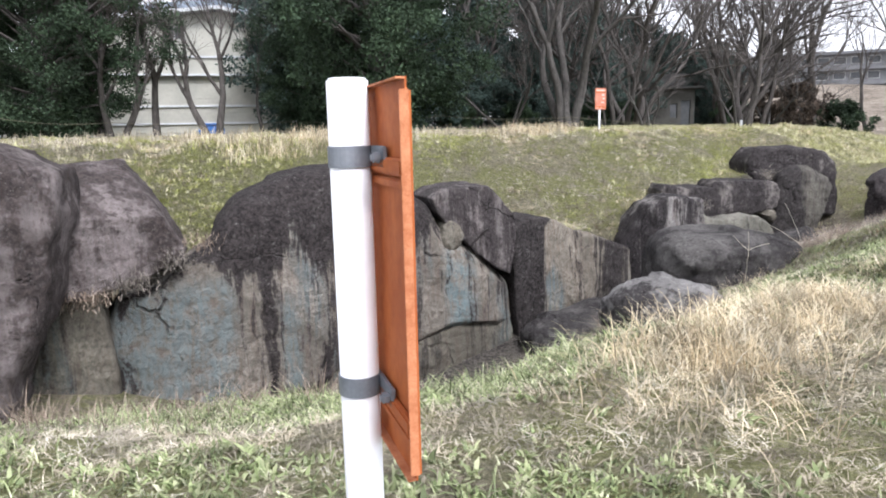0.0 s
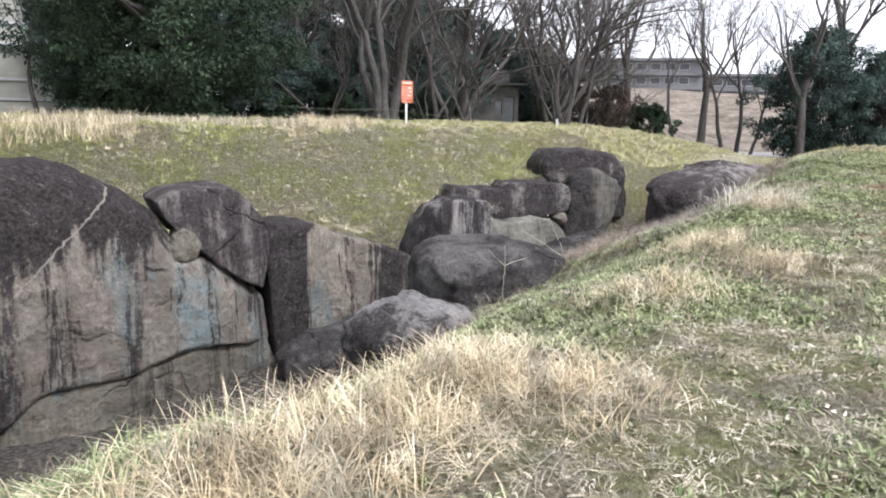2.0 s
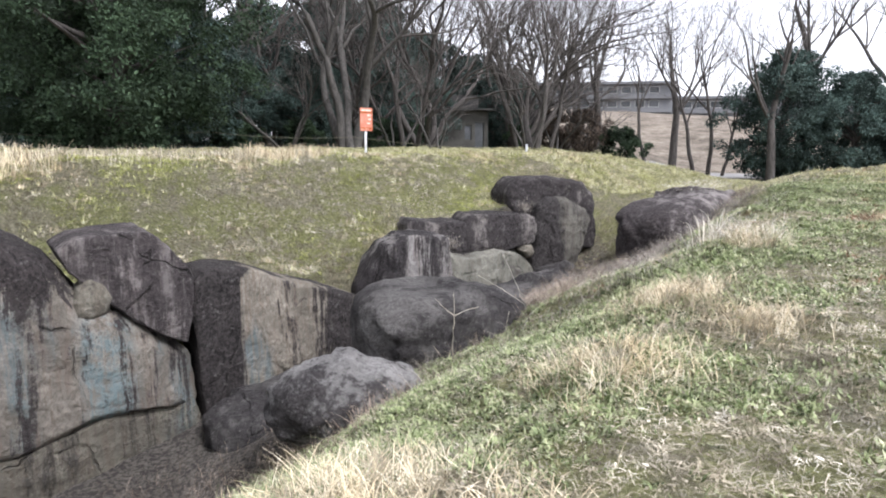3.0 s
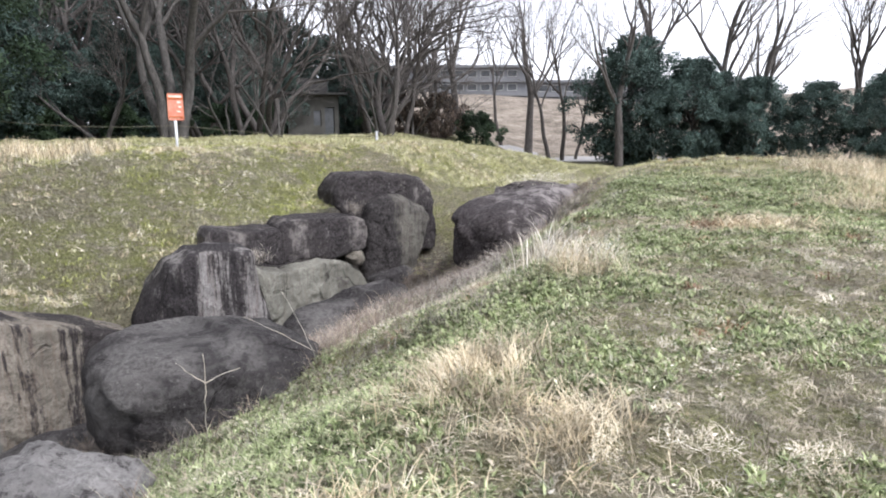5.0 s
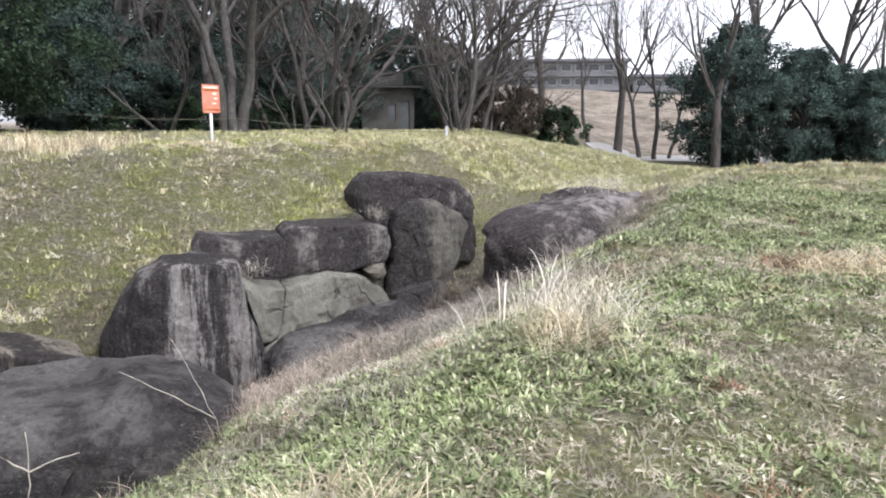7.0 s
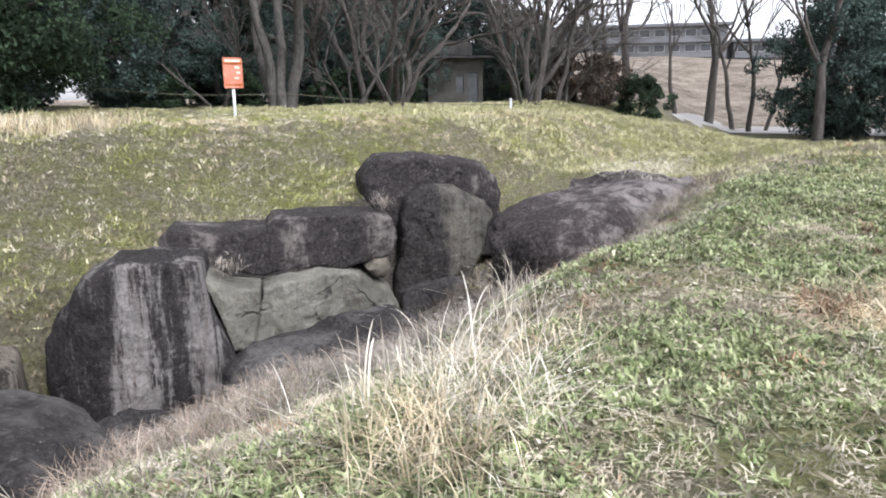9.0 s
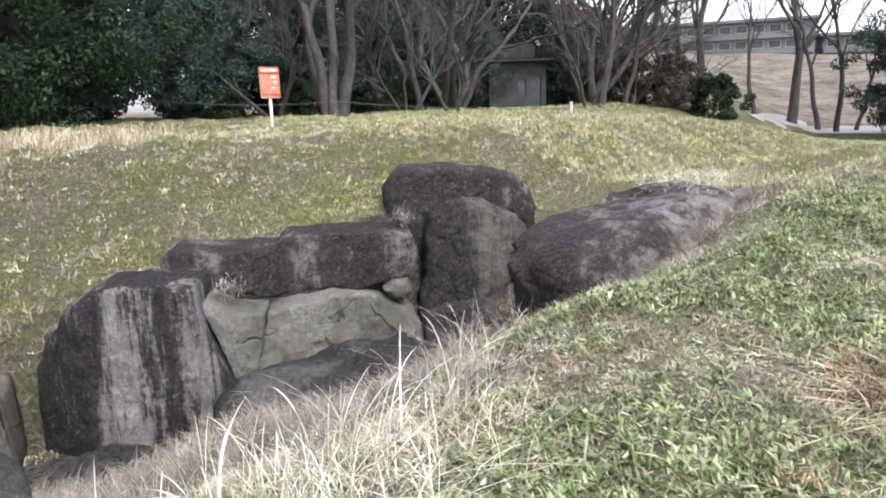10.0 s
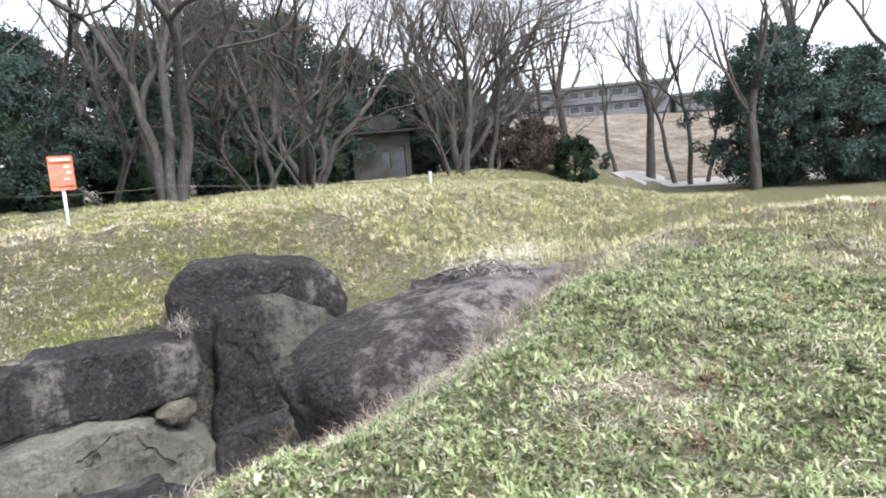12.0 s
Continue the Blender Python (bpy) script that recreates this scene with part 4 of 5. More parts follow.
broad = evergreen(31, 12.5, 4.9, 420, 260, 0.165, LEAF, "broad dense dark green evergreen tree", 0.02)
dark = evergreen(37, 10.5, 4.4, 320, 170, 0.23, LEAF_BLUE, "dark blue-green evergreen tree", 0.03)
tall_dark = evergreen(41, 12.5, 5.4, 380, 120, 0.29, LEAF_BLUE, "tall dark evergreen behind bare trees", 0.0, taper=0.8)
plant_out(broad, [(-2.6, 31.0, 1.0, 0), (-6.0, 35.5, 0.62, 210), (-16.2, 29.4, 0.8, 120), (-20.5, 35.5, 0.95, 70)])
plant_out(dark, [(40.2, 46.2, 0.9, 0), (43.6, 43.2, 0.74, 90), (46.6, 40.0, 0.6, 190), (49.5, 37.4, 0.56, 300), (52.0, 34.0, 0.6, 40), (55.0, 31.0, 0.66, 130), (58.0, 28.0, 0.6, 260), (47.5, 44.5, 0.6, 20)])
plant_out(tall_dark, [(2.5, 49, 0.72, 0), (-2.0, 47, 0.7, 60), (7.4, 52, 0.85, 140), (11.2, 56, 0.86, 220), (15.5, 59, 0.74, 300), (-7.5, 44, 0.9, 250), (4.8, 42.5, 0.42, 30), (20.0, 60, 0.62, 90), (-14, 52, 1.0, 10), (10.5, 47.0, 0.42, 100), (24.5, 62, 0.55, 90), (0.2, 40.5, 0.5, 200), (14.3, 51.0, 0.4, 10), (7.2, 46.5, 0.42, 310), (19.5, 53.0, 0.36, 70)])
shrub = evergreen(45, 2.4, 1.5, 60, 200, 0.14, LEAF, "round dark green shrub below bare trees", 0.05, "shrub")
withered = evergreen(47, 2.6, 1.6, 60, 170, 0.13, LEAF_RED, "reddish-brown withered shrub below bare trees", 0.05, "shrub")
plant_out(shrub, [(28.3, 49.2, 1.15, 0), (9.0, 41, 0.7, 80), (1.0, 39.5, 0.8, 30), (12.8, 47.5, 0.8, 200), (21.0, 50.5, 0.8, 100), (4.5, 40.5, 0.7, 10), (11.2, 44.5, 0.7, 50)])
plant_out(withered, [(26.3, 50.9, 1.2, 0), (24.3, 52.5, 1.1, 120), (31.0, 60, 1.1, 60)])

# ---- rope fence along the trees ----


def rope(points, sag):
    cu = bpy.data.curves.new("rope", "CURVE")
    cu.dimensions, cu.bevel_depth, cu.bevel_resolution = "3D", 0.014, 1
    for a, b in zip(points, points[1:]):
        sp = cu.splines.new("POLY")
        sp.points.add(12)
        for i in range(13):
            k = i / 12
            p = Vector(a).lerp(Vector(b), k)
            sp.points[i].co = (p.x, p.y, p.z - sag * 4 * k * (1 - k), 1)
    cu.materials.append(ROPE)
    return tagged(new("rope", cu), "thin slack yellowish rope strung between trees", "rope")


rope([(-16.2, 25.6, 2.3), (-13.9, 29.4, 2.15), (-7.3, 33.4, 2.1), (0.1, 34.7, 2.25), (6.6, 35.2, 2.05), (16.9, 39.1, 1.45)], 0.14)
end_post = thing("fence_post", pose(16.9, 39.1, float(height(16.9, 39.1)) - 0.1), "short white fence post with a rope", "post")
part("post", a_box(-0.06, -0.06, 0, 0.06, 0.06, 0.75, bevel=0.02), FASCIA, end_post)
part("cap", a_box(-0.075, -0.075, 0.75, 0.075, 0.075, 0.82, bevel=0.02), FASCIA, end_post)

# gravel yard beyond the trees
gv, gf = [], []
for i in range(13):
    for j in range(13):
        a, b = i / 12, j / 12
        x, y = 34 + 12 * a + 7 * b, 56 - 11 * a + 8 * b
        gv.append((x, y, float(height(x, y)) + 0.06))
for i in range(12):
    for j in range(12):
        gf.append((i * 13 + j, (i + 1) * 13 + j, (i + 1) * 13 + j + 1, i * 13 + j + 1))
me = bpy.data.meshes.new("road")
me.from_pydata(gv, [], gf)
me.materials.append(ROAD)
tagged(new("road", me), "pale gravel yard beyond the trees", "road", kind="structure")

# ---- grass ----


def blades(name, pts, length, width, lean, mat, seed, segs=2, lift=1.0, curl=0.3):
    """Blades as one mesh, each tapering to a point and bending over."""
    r = np.random.RandomState(seed)
    n = len(pts)
    a = r.uniform(0, 2 * math.pi, n)
    out = np.stack([np.cos(a), np.sin(a), np.zeros(n)], 1)
    turn = a + r.normal(0, 0.5, n) + math.pi / 2
    side = np.stack([np.cos(turn), np.sin(turn), np.zeros(n)], 1)
    ln, w = length[:, None], width[:, None]
    le = (lean * r.uniform(0.4, 1.5, n))[:, None]
    up = lift * np.sqrt(np.clip(1 - np.clip(le, 0, 0.97) ** 2, 0.02, 1))
    rows = []
    for s in range(segs + 1):
        t = s / segs
        c = pts + out * ln * le * t ** 1.5 + np.array([0, 0, 1.0]) * ln * up * (t - curl * t * t)
        if s < segs:
            ww = w * (1 - 0.55 * t) * (0.7 if s == 0 else 1)
            rows += [c - side * ww / 2, c + side * ww / 2]
        else:
            rows += [c]
    per = 2 * segs + 1
    v = np.stack(rows, 1).reshape(-1, 3)
    b = (np.arange(n) * per)[:, None]
    face = []
    for s in range(segs - 1):
        face += [2 * s, 2 * s + 1, 2 * s + 3, 2 * s + 2]
    face += [2 * segs - 2, 2 * segs - 1, 2 * segs]
    flat = (b + np.array(face)[None, :]).ravel()
    sizes = np.tile([4] * (segs - 1) + [3], n)
    return mesh_from(name, v, flat, sizes, [mat], True)


def scatter(u0, u1, v0, v1, count, seed, keep=None):
    r = np.random.RandomState(seed)
    u, v = r.uniform(u0, u1, count), r.uniform(v0, v1, count)
    x, y = u * CU - v * SU, u * SU + v * CU
    if keep is not None:
        m = r.uniform(0, 1, count) < keep(x, y, u, v)
        x, y = x[m], y[m]
    return np.stack([x, y, height(x, y) - 0.005], 1)


def clump(pts, per, spread, seed):
    """Each root becomes a small plant of several blades; also gives each blade its plant's vigour."""
    r = np.random.RandomState(seed)
    q = np.repeat(pts, per, 0)
    q[:, :2] += r.normal(0, spread, (len(q), 2))
    return q, np.repeat(r.uniform(0.6, 1.5, len(pts)), per)


def stuff(name, me, label, category):
    return tagged(new(name, me), label, category, kind="stuff")


def greenness(x, y, u=0, v=0):
    k = 0.5 + 0.6 * wob(x, y, 0.6, 21) + 0.6 * wob(x, y, 2.4, 22)
    along = x * CU + y * SU
    worn = smooth(0.1, 0.7, wob(x, y, 1.5, 23)) * smooth(10, 13, along)
    return np.clip(k - 0.5 * smooth(1.9, 1.2, along) + 0.5 * smooth(1.6, 2.2, along) * smooth(5.5, 4.0, along) * smooth(2.4, 2.9, y * CU - x * SU) + 0.3 * smooth(5, 10, along) - 0.2 * smooth(11, 15, along) - 0.36 * worn, 0.05, 1)


def sized(n, lo, hi, seed):
    return np.random.RandomState(seed).uniform(lo, hi, n)


def on_turf(x, y):
    """Thinner on bare soil, and thinning out behind the walker."""
    u, v = x * CU + y * SU, y * CU - x * SU
    return (1 - 0.93 * soilness(x, y)) * smooth(-3.0, -1.2, v + 0.5 * wob(x, y, 0.9, 141)) * smooth(-2.6, -0.8, u + 0.5 * wob(x, y, 0.9, 142))


near_turf = "short green grass and small weeds on the near bank"
p = scatter(-2.5, 22, -2.8, 6.0, 108000, 1, lambda x, y, u, v: np.clip(1.5 * greenness(x, y) - 0.25 + 0.12 * smooth(7, 10, u) - 0.8 * smooth(2.5, 3.8, v) * smooth(10.5, 12.5, u), 0.04, 1) * np.where(u < 7, 0.6, 1.0) * on_turf(x, y))
p, k = clump(p, 9, 0.018, 2)
stuff("green_grass", blades("green_grass", p, k * sized(len(p), 0.035, 0.08, 1), k * sized(len(p), 0.01, 0.023, 2), 0.72, GREEN, 3, 2, 1.0, 0.4), near_turf, "grass")
p = scatter(-2.5, 22, -2.8, 6.4, 44000, 51, lambda x, y, u, v: greenness(x, y) * on_turf(x, y))
stuff("green_grass", blades("green_grass", p, sized(len(p), 0.07, 0.16, 52), sized(len(p), 0.004, 0.009, 53), 0.6, GREEN, 54, 3), "longer green grass blades on the near bank", "grass")
p = scatter(-2.5, 22, -2.8, 6.6, 80000, 4, lambda x, y, u, v: np.clip(1.3 - 0.9 * greenness(x, y) - 0.1 * smooth(7, 10, u), 0.2, 1) * on_turf(x, y))
p, k = clump(p, 6, 0.03, 5)
stuff("dry_thatch", blades("dry_thatch", p, k * sized(len(p), 0.05, 0.17, 5), sized(len(p), 0.003, 0.007, 6), 0.9, THATCH, 7, 2, 0.8, 0.75), "matted dry straw lying among green grass", "dry grass")
p, k = clump(scatter(9, 34, -9, -1.7, 15000, 8, greenness), 7, 0.025, 9)
stuff("green_grass", blades("green_grass", p, k * sized(len(p), 0.04, 0.1, 9), k * sized(len(p), 0.009, 0.02, 10), 0.75, GREEN, 11), "short patchy green grass on the mound", "grass")
p = scatter(7, 34, -9, 0.3, 130000, 12, lambda x, y, u, v: np.clip(1.2 - 0.9 * greenness(x, y), 0, 1))
stuff("dry_thatch", blades("dry_thatch", p, sized(len(p), 0.06, 0.17, 13), sized(len(p), 0.005, 0.01, 14), 0.85, THATCH, 15, 2, 0.9, 0.6), "dry straw on the mound", "dry grass")
p, k = clump(scatter(20, 40, 0.3, 11, 14000, 16), 7, 0.04, 17)
stuff("green_grass", blades("green_grass", p, k * sized(len(p), 0.05, 0.13, 17), sized(len(p), 0.008, 0.018, 18), 0.65, LAWN, 19), "rough grass in the shallow valley", "grass")


p, k = clump(scatter(24, 48, 3, 24, 15000, 131), 8, 0.07, 132)
stuff("green_grass", blades("green_grass", p, k * sized(len(p), 0.1, 0.24, 133), sized(len(p), 0.014, 0.03, 134), 0.65, LAWN, 135), "rough pale grass beyond the bank", "grass")


def mossy(x, y):
    return np.clip(0.5 + 0.7 * wob(x, y, 0.9, 61) + 0.7 * wob(x, y, 2.8, 62) + 0.5 * smooth(11.5, 14.5, y * CU - x * SU) - 0.15, 0, 1)


p = scatter(-6, 34, 9.7, 24, 46000, 20, lambda x, y, u, v: (0.45 + 0.55 * mossy(x, y)) * np.where(v < 16.5, 1.0, 0.5))
p, k = clump(p, 7, 0.04, 21)
stuff("bank_grass", blades("bank_grass", p, k * sized(len(p), 0.05, 0.13, 21), k * sized(len(p), 0.009, 0.02, 22), 0.75, LAWN, 23), "yellow-green winter turf on the far bank", "grass")
p = scatter(-6, 34, 9.7, 24, 30000, 63, lambda x, y, u, v: np.clip(1.5 * mossy(x, y) - 0.75, 0, 1))
p, k = clump(p, 8, 0.04, 64)
stuff("moss_patches", blades("moss_patches", p, k * sized(len(p), 0.03, 0.09, 64), k * sized(len(p), 0.009, 0.018, 65), 0.8, MOSS, 66), "mossy yellow-green patches on the far bank", "grass")
p = scatter(-6, 34, 9.7, 20, 50000, 67, lambda x, y, u, v: np.clip(0.95 - 0.9 * mossy(x, y), 0.05, 1))
p, k = clump(p, 6, 0.05, 68)
stuff("bank_thatch", blades("bank_thatch", p, k * sized(len(p), 0.06, 0.17, 68), k * sized(len(p), 0.007, 0.015, 69), 0.88, BANK_THATCH, 70, 2, 0.9, 0.6), "greyish dry litter on the far bank", "dry grass")
p = scatter(-4, 32, 9.6, 17, 14000, 101, lambda x, y, u, v: np.clip(0.3 + 0.9 * wob(x, y, 1.1, 102) - 0.3 * smooth(12.5, 14, v), 0, 1))
p, k = clump(p, 16, 0.05, 103)
stuff("bank_tussocks", blades("bank_tussocks", p, k * sized(len(p), 0.1, 0.22, 104), sized(len(p), 0.008, 0.014, 105), 0.6, STRAW, 106, 2, 1.0, 0.5), "small pale tussocks dotted over the far bank", "dry grass")
p = scatter(-4, 32, 10.2, 17, 14000, 107, lambda x, y, u, v: np.clip(1.4 * mossy(x, y) - 0.6, 0, 1))
p, k = clump(p, 14, 0.08, 108)
stuff("bank_tussocks", blades("bank_tussocks", p, k * sized(len(p), 0.07, 0.15, 109), sized(len(p), 0.012, 0.02, 110), 0.7, MOSS, 111, 2, 1.0, 0.5), "bright yellow-green tussocks dotted over the far bank", "grass")
p = scatter(-8, 16, 14.2, 18.5, 16000, 24, lambda x, y, u, v: np.clip(0.55 + 0.7 * wob(x, y, 0.9, 25), 0, 1))
stuff("tall_dry_grass", blades("tall_dry_grass", p, sized(len(p), 0.15, 0.5, 26), sized(len(p), 0.006, 0.013, 27), 0.35, THATCH, 28, 3), "tall dry grass along the top of the far bank", "dry grass")
p = scatter(5, 18, 14.0, 15.8, 7000, 121, lambda x, y, u, v: np.clip(0.4 + 1.0 * wob(x, y, 1.3, 122), 0, 1))
stuff("tall_dry_grass", blades("tall_dry_grass", p, sized(len(p), 0.25, 0.65, 123), sized(len(p), 0.007, 0.014, 124), 0.4, STRAW, 125, 4), "tall feathery straw standing on the bank crest", "dry grass")
p = scatter(-2, 24, 9.6, 11.4, 9000, 71, lambda x, y, u, v: np.clip(0.3 + 0.8 * wob(x, y, 1.3, 72), 0, 1))
stuff("bank_weeds", blades("bank_weeds", p, sized(len(p), 0.1, 0.32, 73), sized(len(p), 0.007, 0.013, 74), 0.5, LAWN, 75, 3), "longer grass growing behind the stones", "grass")
p = scatter(0, 22.5, 4.2, 9.2, 90000, 29, lambda x, y, u, v: (0.4 + 0.6 * smooth(9.5, 13, u)) * np.clip(0.6 + 0.6 * wob(x, y, 1.6, 30), 0, 1) * smooth(9.2, 7.6, v))
stuff("dead_weeds", blades("dead_weeds", p, sized(len(p), 0.12, 0.45, 31), sized(len(p), 0.003, 0.008, 32), 0.7, BRACKEN, 33, 3), "brown dead weeds on the trench floor", "weeds")

p = scatter(9.5, 21.5, 3.8, 8.3, 60000, 81, lambda x, y, u, v: np.clip(0.45 + 0.8 * wob(x, y, 1.2, 82), 0, 1) * smooth(8.4, 7.4, v))
stuff("grey_weeds", blades("grey_weeds", p, sized(len(p), 0.2, 0.55, 83), sized(len(p), 0.003, 0.007, 84), 0.75, GREY_WEED, 85, 4, 1.0, 0.6), "greyish dead weeds along the trench slope", "weeds")
p = scatter(11, 23, 2.7, 6.2, 26000, 95, lambda x, y, u, v: np.clip(0.4 + 0.9 * wob(x, y, 1.7, 96), 0, 1))
stuff("brown_weeds", blades("brown_weeds", p, sized(len(p), 0.1, 0.28, 97), sized(len(p), 0.003, 0.008, 98), 0.75, GREY_WEED, 99, 3, 1.0, 0.5), "greyish-brown withered weeds along the trench lip", "weeds")
p = scatter(1.0, 11, 2.6, 6.2, 13000, 86, lambda x, y, u, v: np.clip(0.35 + 0.9 * wob(x, y, 1.4, 87), 0, 1))
stuff("edge_grass", blades("edge_grass", p, sized(len(p), 0.12, 0.35, 88), sized(len(p), 0.005, 0.01, 89), 0.7, GREEN, 90, 4, 1.0, 0.5), "longer green grass hanging over the trench edge", "grass")

p = scatter(4, 24, 0.2, 5.0, 5000, 91)
stuff("fallen_leaves", blades("fallen_leaves", p + np.array([0, 0, 0.03]), sized(len(p), 0.03, 0.07, 92), sized(len(p), 0.015, 0.03, 93), 0.95, THATCH, 94, 2, 0.5, 0.8), "pale curled dead leaves lying in the turf", "leaves")


def tuft(name, x, y, count, tall, spread, lean, mat, seed, label, wide=0.006, segs=4, group="dry tufts"):
    r = np.random.RandomState(seed)
    q = r.normal(0, spread, (count, 2))
    px, py = x + q[:, 0], y + q[:, 1]
    base = float(height(x, y))
    pts = np.stack([q[:, 0], q[:, 1], height(px, py) - base - 0.01], 1)
    me = blades(name, pts, r.uniform(0.45, 1.0, count) * tall, r.uniform(0.6, 1.2, count) * wide, lean, mat, seed + 1, segs, 1.0, 0.45)
    t = thing(name, pose(x, y, base), label, "grass", group)
    tagged(link_mesh("straw", me, t), kind="stuff")
    return t


wisps = "pale tangled dead vines draped over the boulder"
for i, (x, y) in enumerate(((13.0, 17.9), (13.5, 18.1), (13.3, 17.4), (13.9, 18.4))):
    r = np.random.RandomState(300 + i)
    q = r.normal(0, 0.32, (160, 2))
    t = thing("dead_vine", pose(x, y, 0.56 + 0.03 * i), wisps, "vine", "dead vines")
    tagged(link_mesh("straw", blades("dead_vine", np.column_stack([q, 0.06 * r.normal(0, 1, 160)]), r.uniform(0.2, 0.6, 160), r.uniform(0.006, 0.011, 160), 0.95, PALE_STRAW, 310 + i, 5, 0.7, 0.9), t), kind="stuff")

creeper = "withered brown creeper growing in a joint of the stones"
for i, (u, v, z, n, wide) in enumerate(((1.75, 9.02, -0.52, 260, 0.2), (2.25, 9.02, -0.4, 260, 0.2), (2.8, 9.05, -0.22, 200, 0.16), (3.2, 9.1, 0.0, 140, 0.14), (15.75, 9.2, -0.55, 180, 0.14), (18.8, 9.0, 0.05, 220, 0.12), (20.6, 6.9, -0.7, 240, 0.22))):
    r = np.random.RandomState(340 + i)
    x, y = xy(u, v)
    q = np.column_stack([r.normal(0, wide, n) * CU, r.normal(0, wide, n) * SU, r.normal(0, 0.07, n)])
    t = thing("creeper", pose(x, y, z), creeper, "creeper", "creepers")
    tagged(link_mesh("tangle", blades("creeper", q, r.uniform(0.1, 0.32, n), r.uniform(0.006, 0.014, n), 0.6, (BRACKEN, GREY_WEED, GREY_WEED)[i % 3], 350 + i, 4, 0.9, 0.6), t), kind="stuff")

straw = "bleached dry grass tuft drooping over the turf"
for i, (x, y, n, tall, spread) in enumerate([
        (1.6, 3.85, 1000, 0.56, 0.28), (1.25, 3.4, 500, 0.4, 0.3), (2.2, 4.4, 1000, 0.54, 0.3), (2.75, 4.9, 800, 0.5, 0.28), (3.3, 4.65, 900, 0.38, 0.26), (4.75, 6.4, 900, 0.42, 0.28),
        (5.95, 7.6, 900, 0.42, 0.28), (6.3, 7.95, 700, 0.45, 0.2), (8.3, 9.55, 340, 0.66, 0.22), (8.6, 9.95, 270, 0.72, 0.24), (8.95, 10.5, 110, 0.62, 0.25), (6.2, 6.75, 600, 0.38, 0.2), 
        (11.5, 10.1, 700, 0.34, 0.3), (14.4, 10.7, 900, 0.5, 0.4), (17.5, 13.2, 1200, 0.8, 0.6), (19.2, 13.0, 1200, 0.8, 0.7), (20.5, 14.5, 900, 0.8, 0.7),
        (15.8, 11.2, 900, 0.8, 0.5), (2.9, 5.6, 500, 0.34, 0.25), (12.6, 18.6, 500, 0.35, 0.5), (13.8, 18.4, 500, 0.35, 0.4)]):
    tuft("dry_grass_tuft", x, y, int(n * 1.3), tall, spread, 0.78, PALE_STRAW if x == 8.6 else STRAW, 100 + i, straw)
for i, (x, y, n, tall, spread) in enumerate([(11.2, 10.3, 380, 0.42, 0.18), (11.5, 9.95, 380, 0.4, 0.2), (11.8, 9.6, 260, 0.36, 0.2)]):
    tuft("curled_grass_tuft", x, y, n, tall, spread, 1.3, STRAW, 820 + i, "thick tuft of curled bleached grass collapsed on the turf", 0.011, 7)
tuft("curled_grass_tuft", 11.0, 10.4, 160, 0.34, 0.12, 0.9, RUSTY, 830, "orange-brown withered grass at a straw tuft's foot", 0.01, 5)
rng = random.Random(55)
for i in range(70):
    x, y = xy(rng.uniform(7, 24), rng.uniform(-1.2, 3.8))
    tuft("flattened_straw", x, y, rng.randint(180, 340), rng.uniform(0.12, 0.2), rng.uniform(0.14, 0.3), 0.95, THATCH, 600 + i, "patch of flattened pale straw in the turf", 0.006, 3, "straw patches")
for i in range(34):
    x, y = xy(rng.uniform(3, 22), rng.uniform(0.4, 4.4))
    tuft("weed_clump", x, y, rng.randint(60, 120), rng.uniform(0.08, 0.15), rng.uniform(0.06, 0.14), 0.65, GREEN, 700 + i, "low clump of broad green weed leaves", 0.018, 3, "green weeds")
rng = random.Random(77)
for i in range(64):
    x, y = xy(rng.uniform(10, 24), rng.uniform(-1.0, 4.2))
    tuft("rusty_weed", x, y, rng.randint(30, 70), rng.uniform(0.1, 0.2), rng.uniform(0.03, 0.08), 0.8, RUSTY, 400 + i, "small rust-brown withered weed in the turf", 0.012, 3, "rusty weeds")
for i, (x, y, n, tall) in enumerate([(9.15, 11.2, 12, 1.15), (8.75, 10.9, 7, 1.0), (8.35, 10.45, 7, 0.9), (8.0, 10.2, 6, 0.8)]):
    tuft("reed_clump", x, y, n, tall, 0.05, 0.38, PALE_STRAW, 500 + i, "a few thick bleached reed stalks at the trench edge", 0.013, 7, "dry stalks")
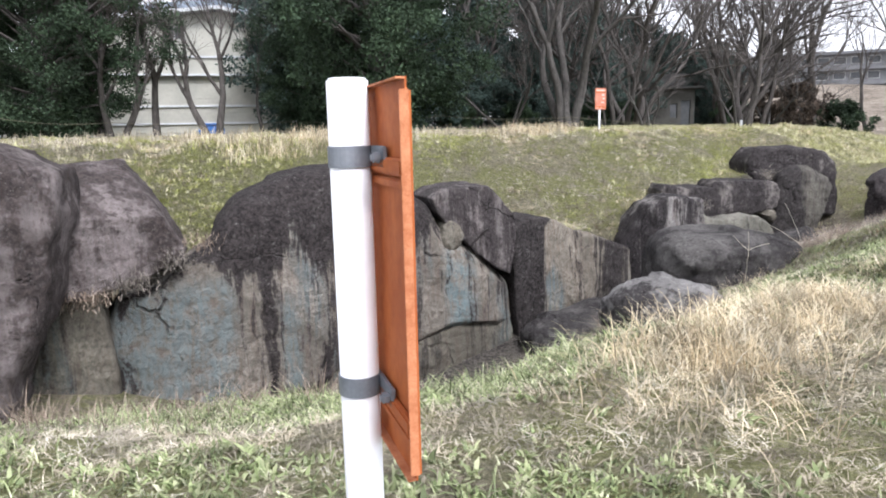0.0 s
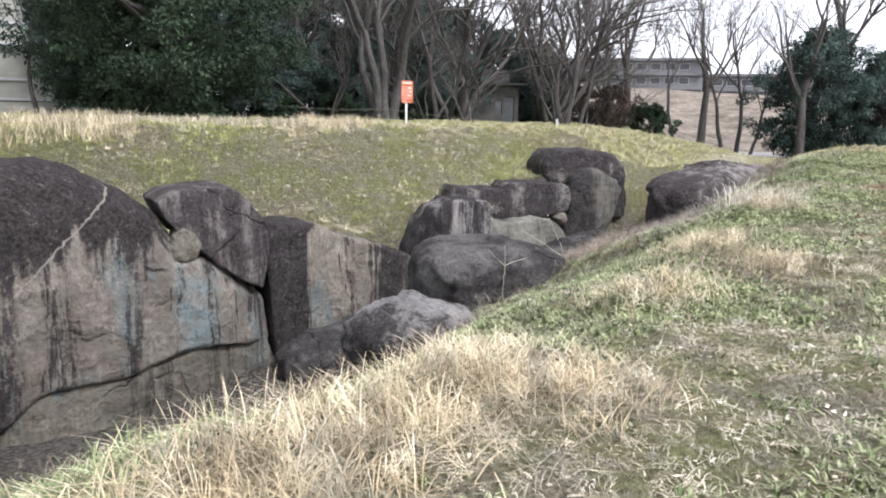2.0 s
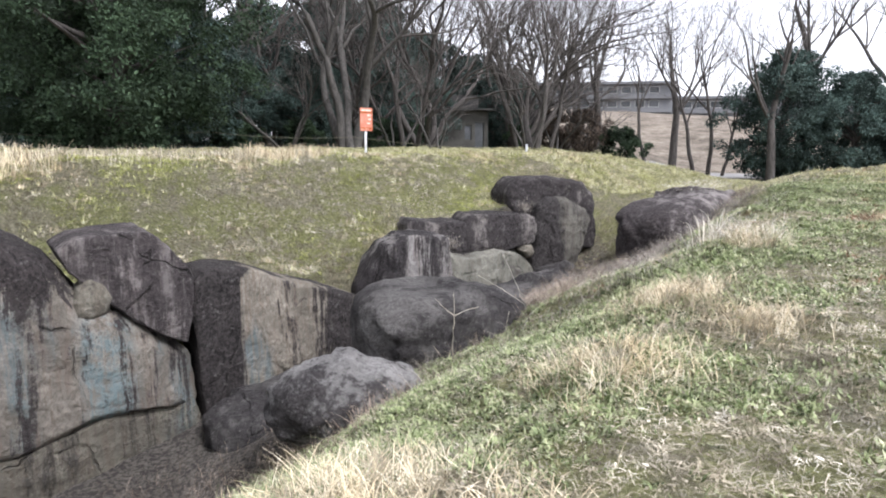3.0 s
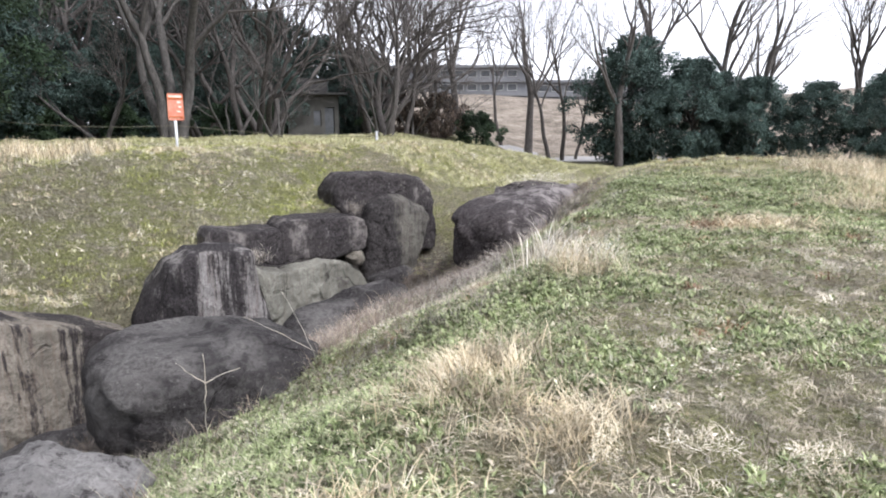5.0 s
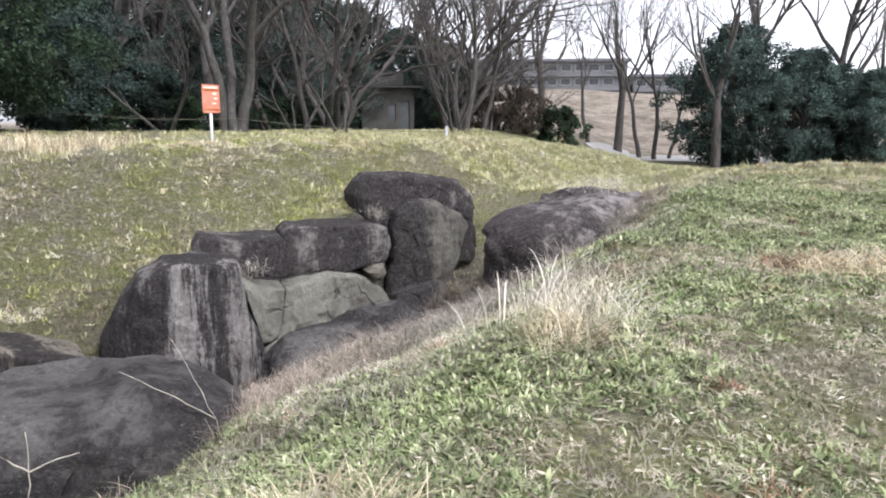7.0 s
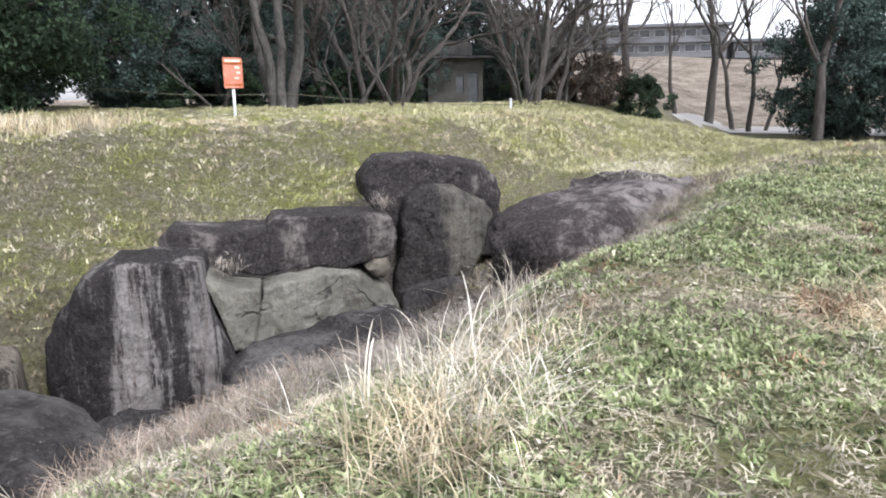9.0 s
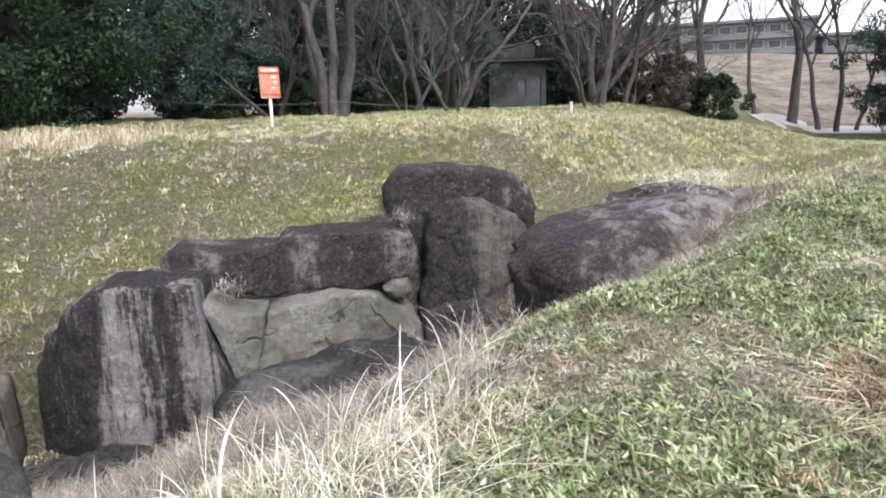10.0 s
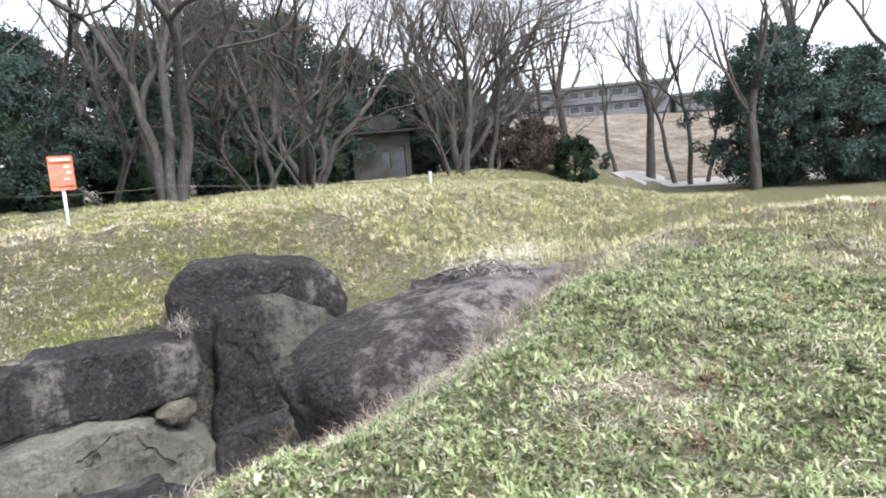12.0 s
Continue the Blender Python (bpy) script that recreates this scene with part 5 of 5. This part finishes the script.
for i, (x, y, n, tall) in enumerate([(9.1, 11.1, 40, 1.05), (9.25, 11.9, 26, 0.95), (8.6, 10.6, 28, 0.95), (8.2, 10.2, 26, 0.85), (7.7, 9.9, 16, 0.7), (5.0, 9.2, 8, 0.9), (3.9, 8.6, 8, 0.7)]):
    tuft("reed_clump", x, y, n, tall, 0.09, 0.5, PALE_STRAW, 200 + i, "tall pale dry stalks bending over the trench edge", 0.005, 6, "dry stalks")


def stick(x, y, z, arms, label, thick=0.0065):
    """A dead stalk standing at x, y, z; arms: runs of points from its foot."""
    t = thing("dead_stalk", pose(x, y, z), label, "stalk", "dry stalks")
    for arm in arms:
        pts = [Vector(q) for q in arm]
        rings = []
        for a, b in zip(pts, pts[1:]):
            rings += [a.lerp(b, k) for k in (0, 0.33, 0.66)]
        rings.append(pts[-1])
        limbs = [[(q + Vector((0.008 * math.sin(9 * i), 0.006 * math.cos(7 * i), 0)), thick * (1 - 0.6 * i / len(rings)), 5) for i, q in enumerate(rings)]]
        link_mesh("stem", mesh_of("stem", limbs, PALE_STRAW), t)


dead = "bleached forked dead stalk standing before a boulder"
stick(4.7, 10.43, -1.05, [((0, 0, 0), (0.0, 0, 0.3), (0.02, 0, 0.56), (0.02, 0.02, 0.84)), ((0.02, 0, 0.56), (-0.1, 0, 0.66), (-0.22, 0.02, 0.79)), ((0.02, 0, 0.56), (0.18, 0, 0.63), (0.34, 0, 0.66))], dead)
stick(5.99, 11.1, -0.85, [((0, 0, 0), (-0.08, 0, 0.3), (-0.22, 0.02, 0.65), (-0.38, 0.05, 1.0)), ((-0.08, 0, 0.3), (-0.4, 0.05, 0.52), (-0.78, 0.1, 0.75))], "thin pale dead stalks leaning over a boulder", 0.0035)


# small white markers on the mounds
for x, y, s in ((18.6, 17.5, 0.13), (18.0, 36.4, 0.16)):
    boulder("marker_stone", x, y, float(height(x, y)) - 0.02, (s, s * 0.7, s * 0.5), 30, FASCIA, "small whitish stone lying on the mound", 71, 2.6, 0, 0.1, "")
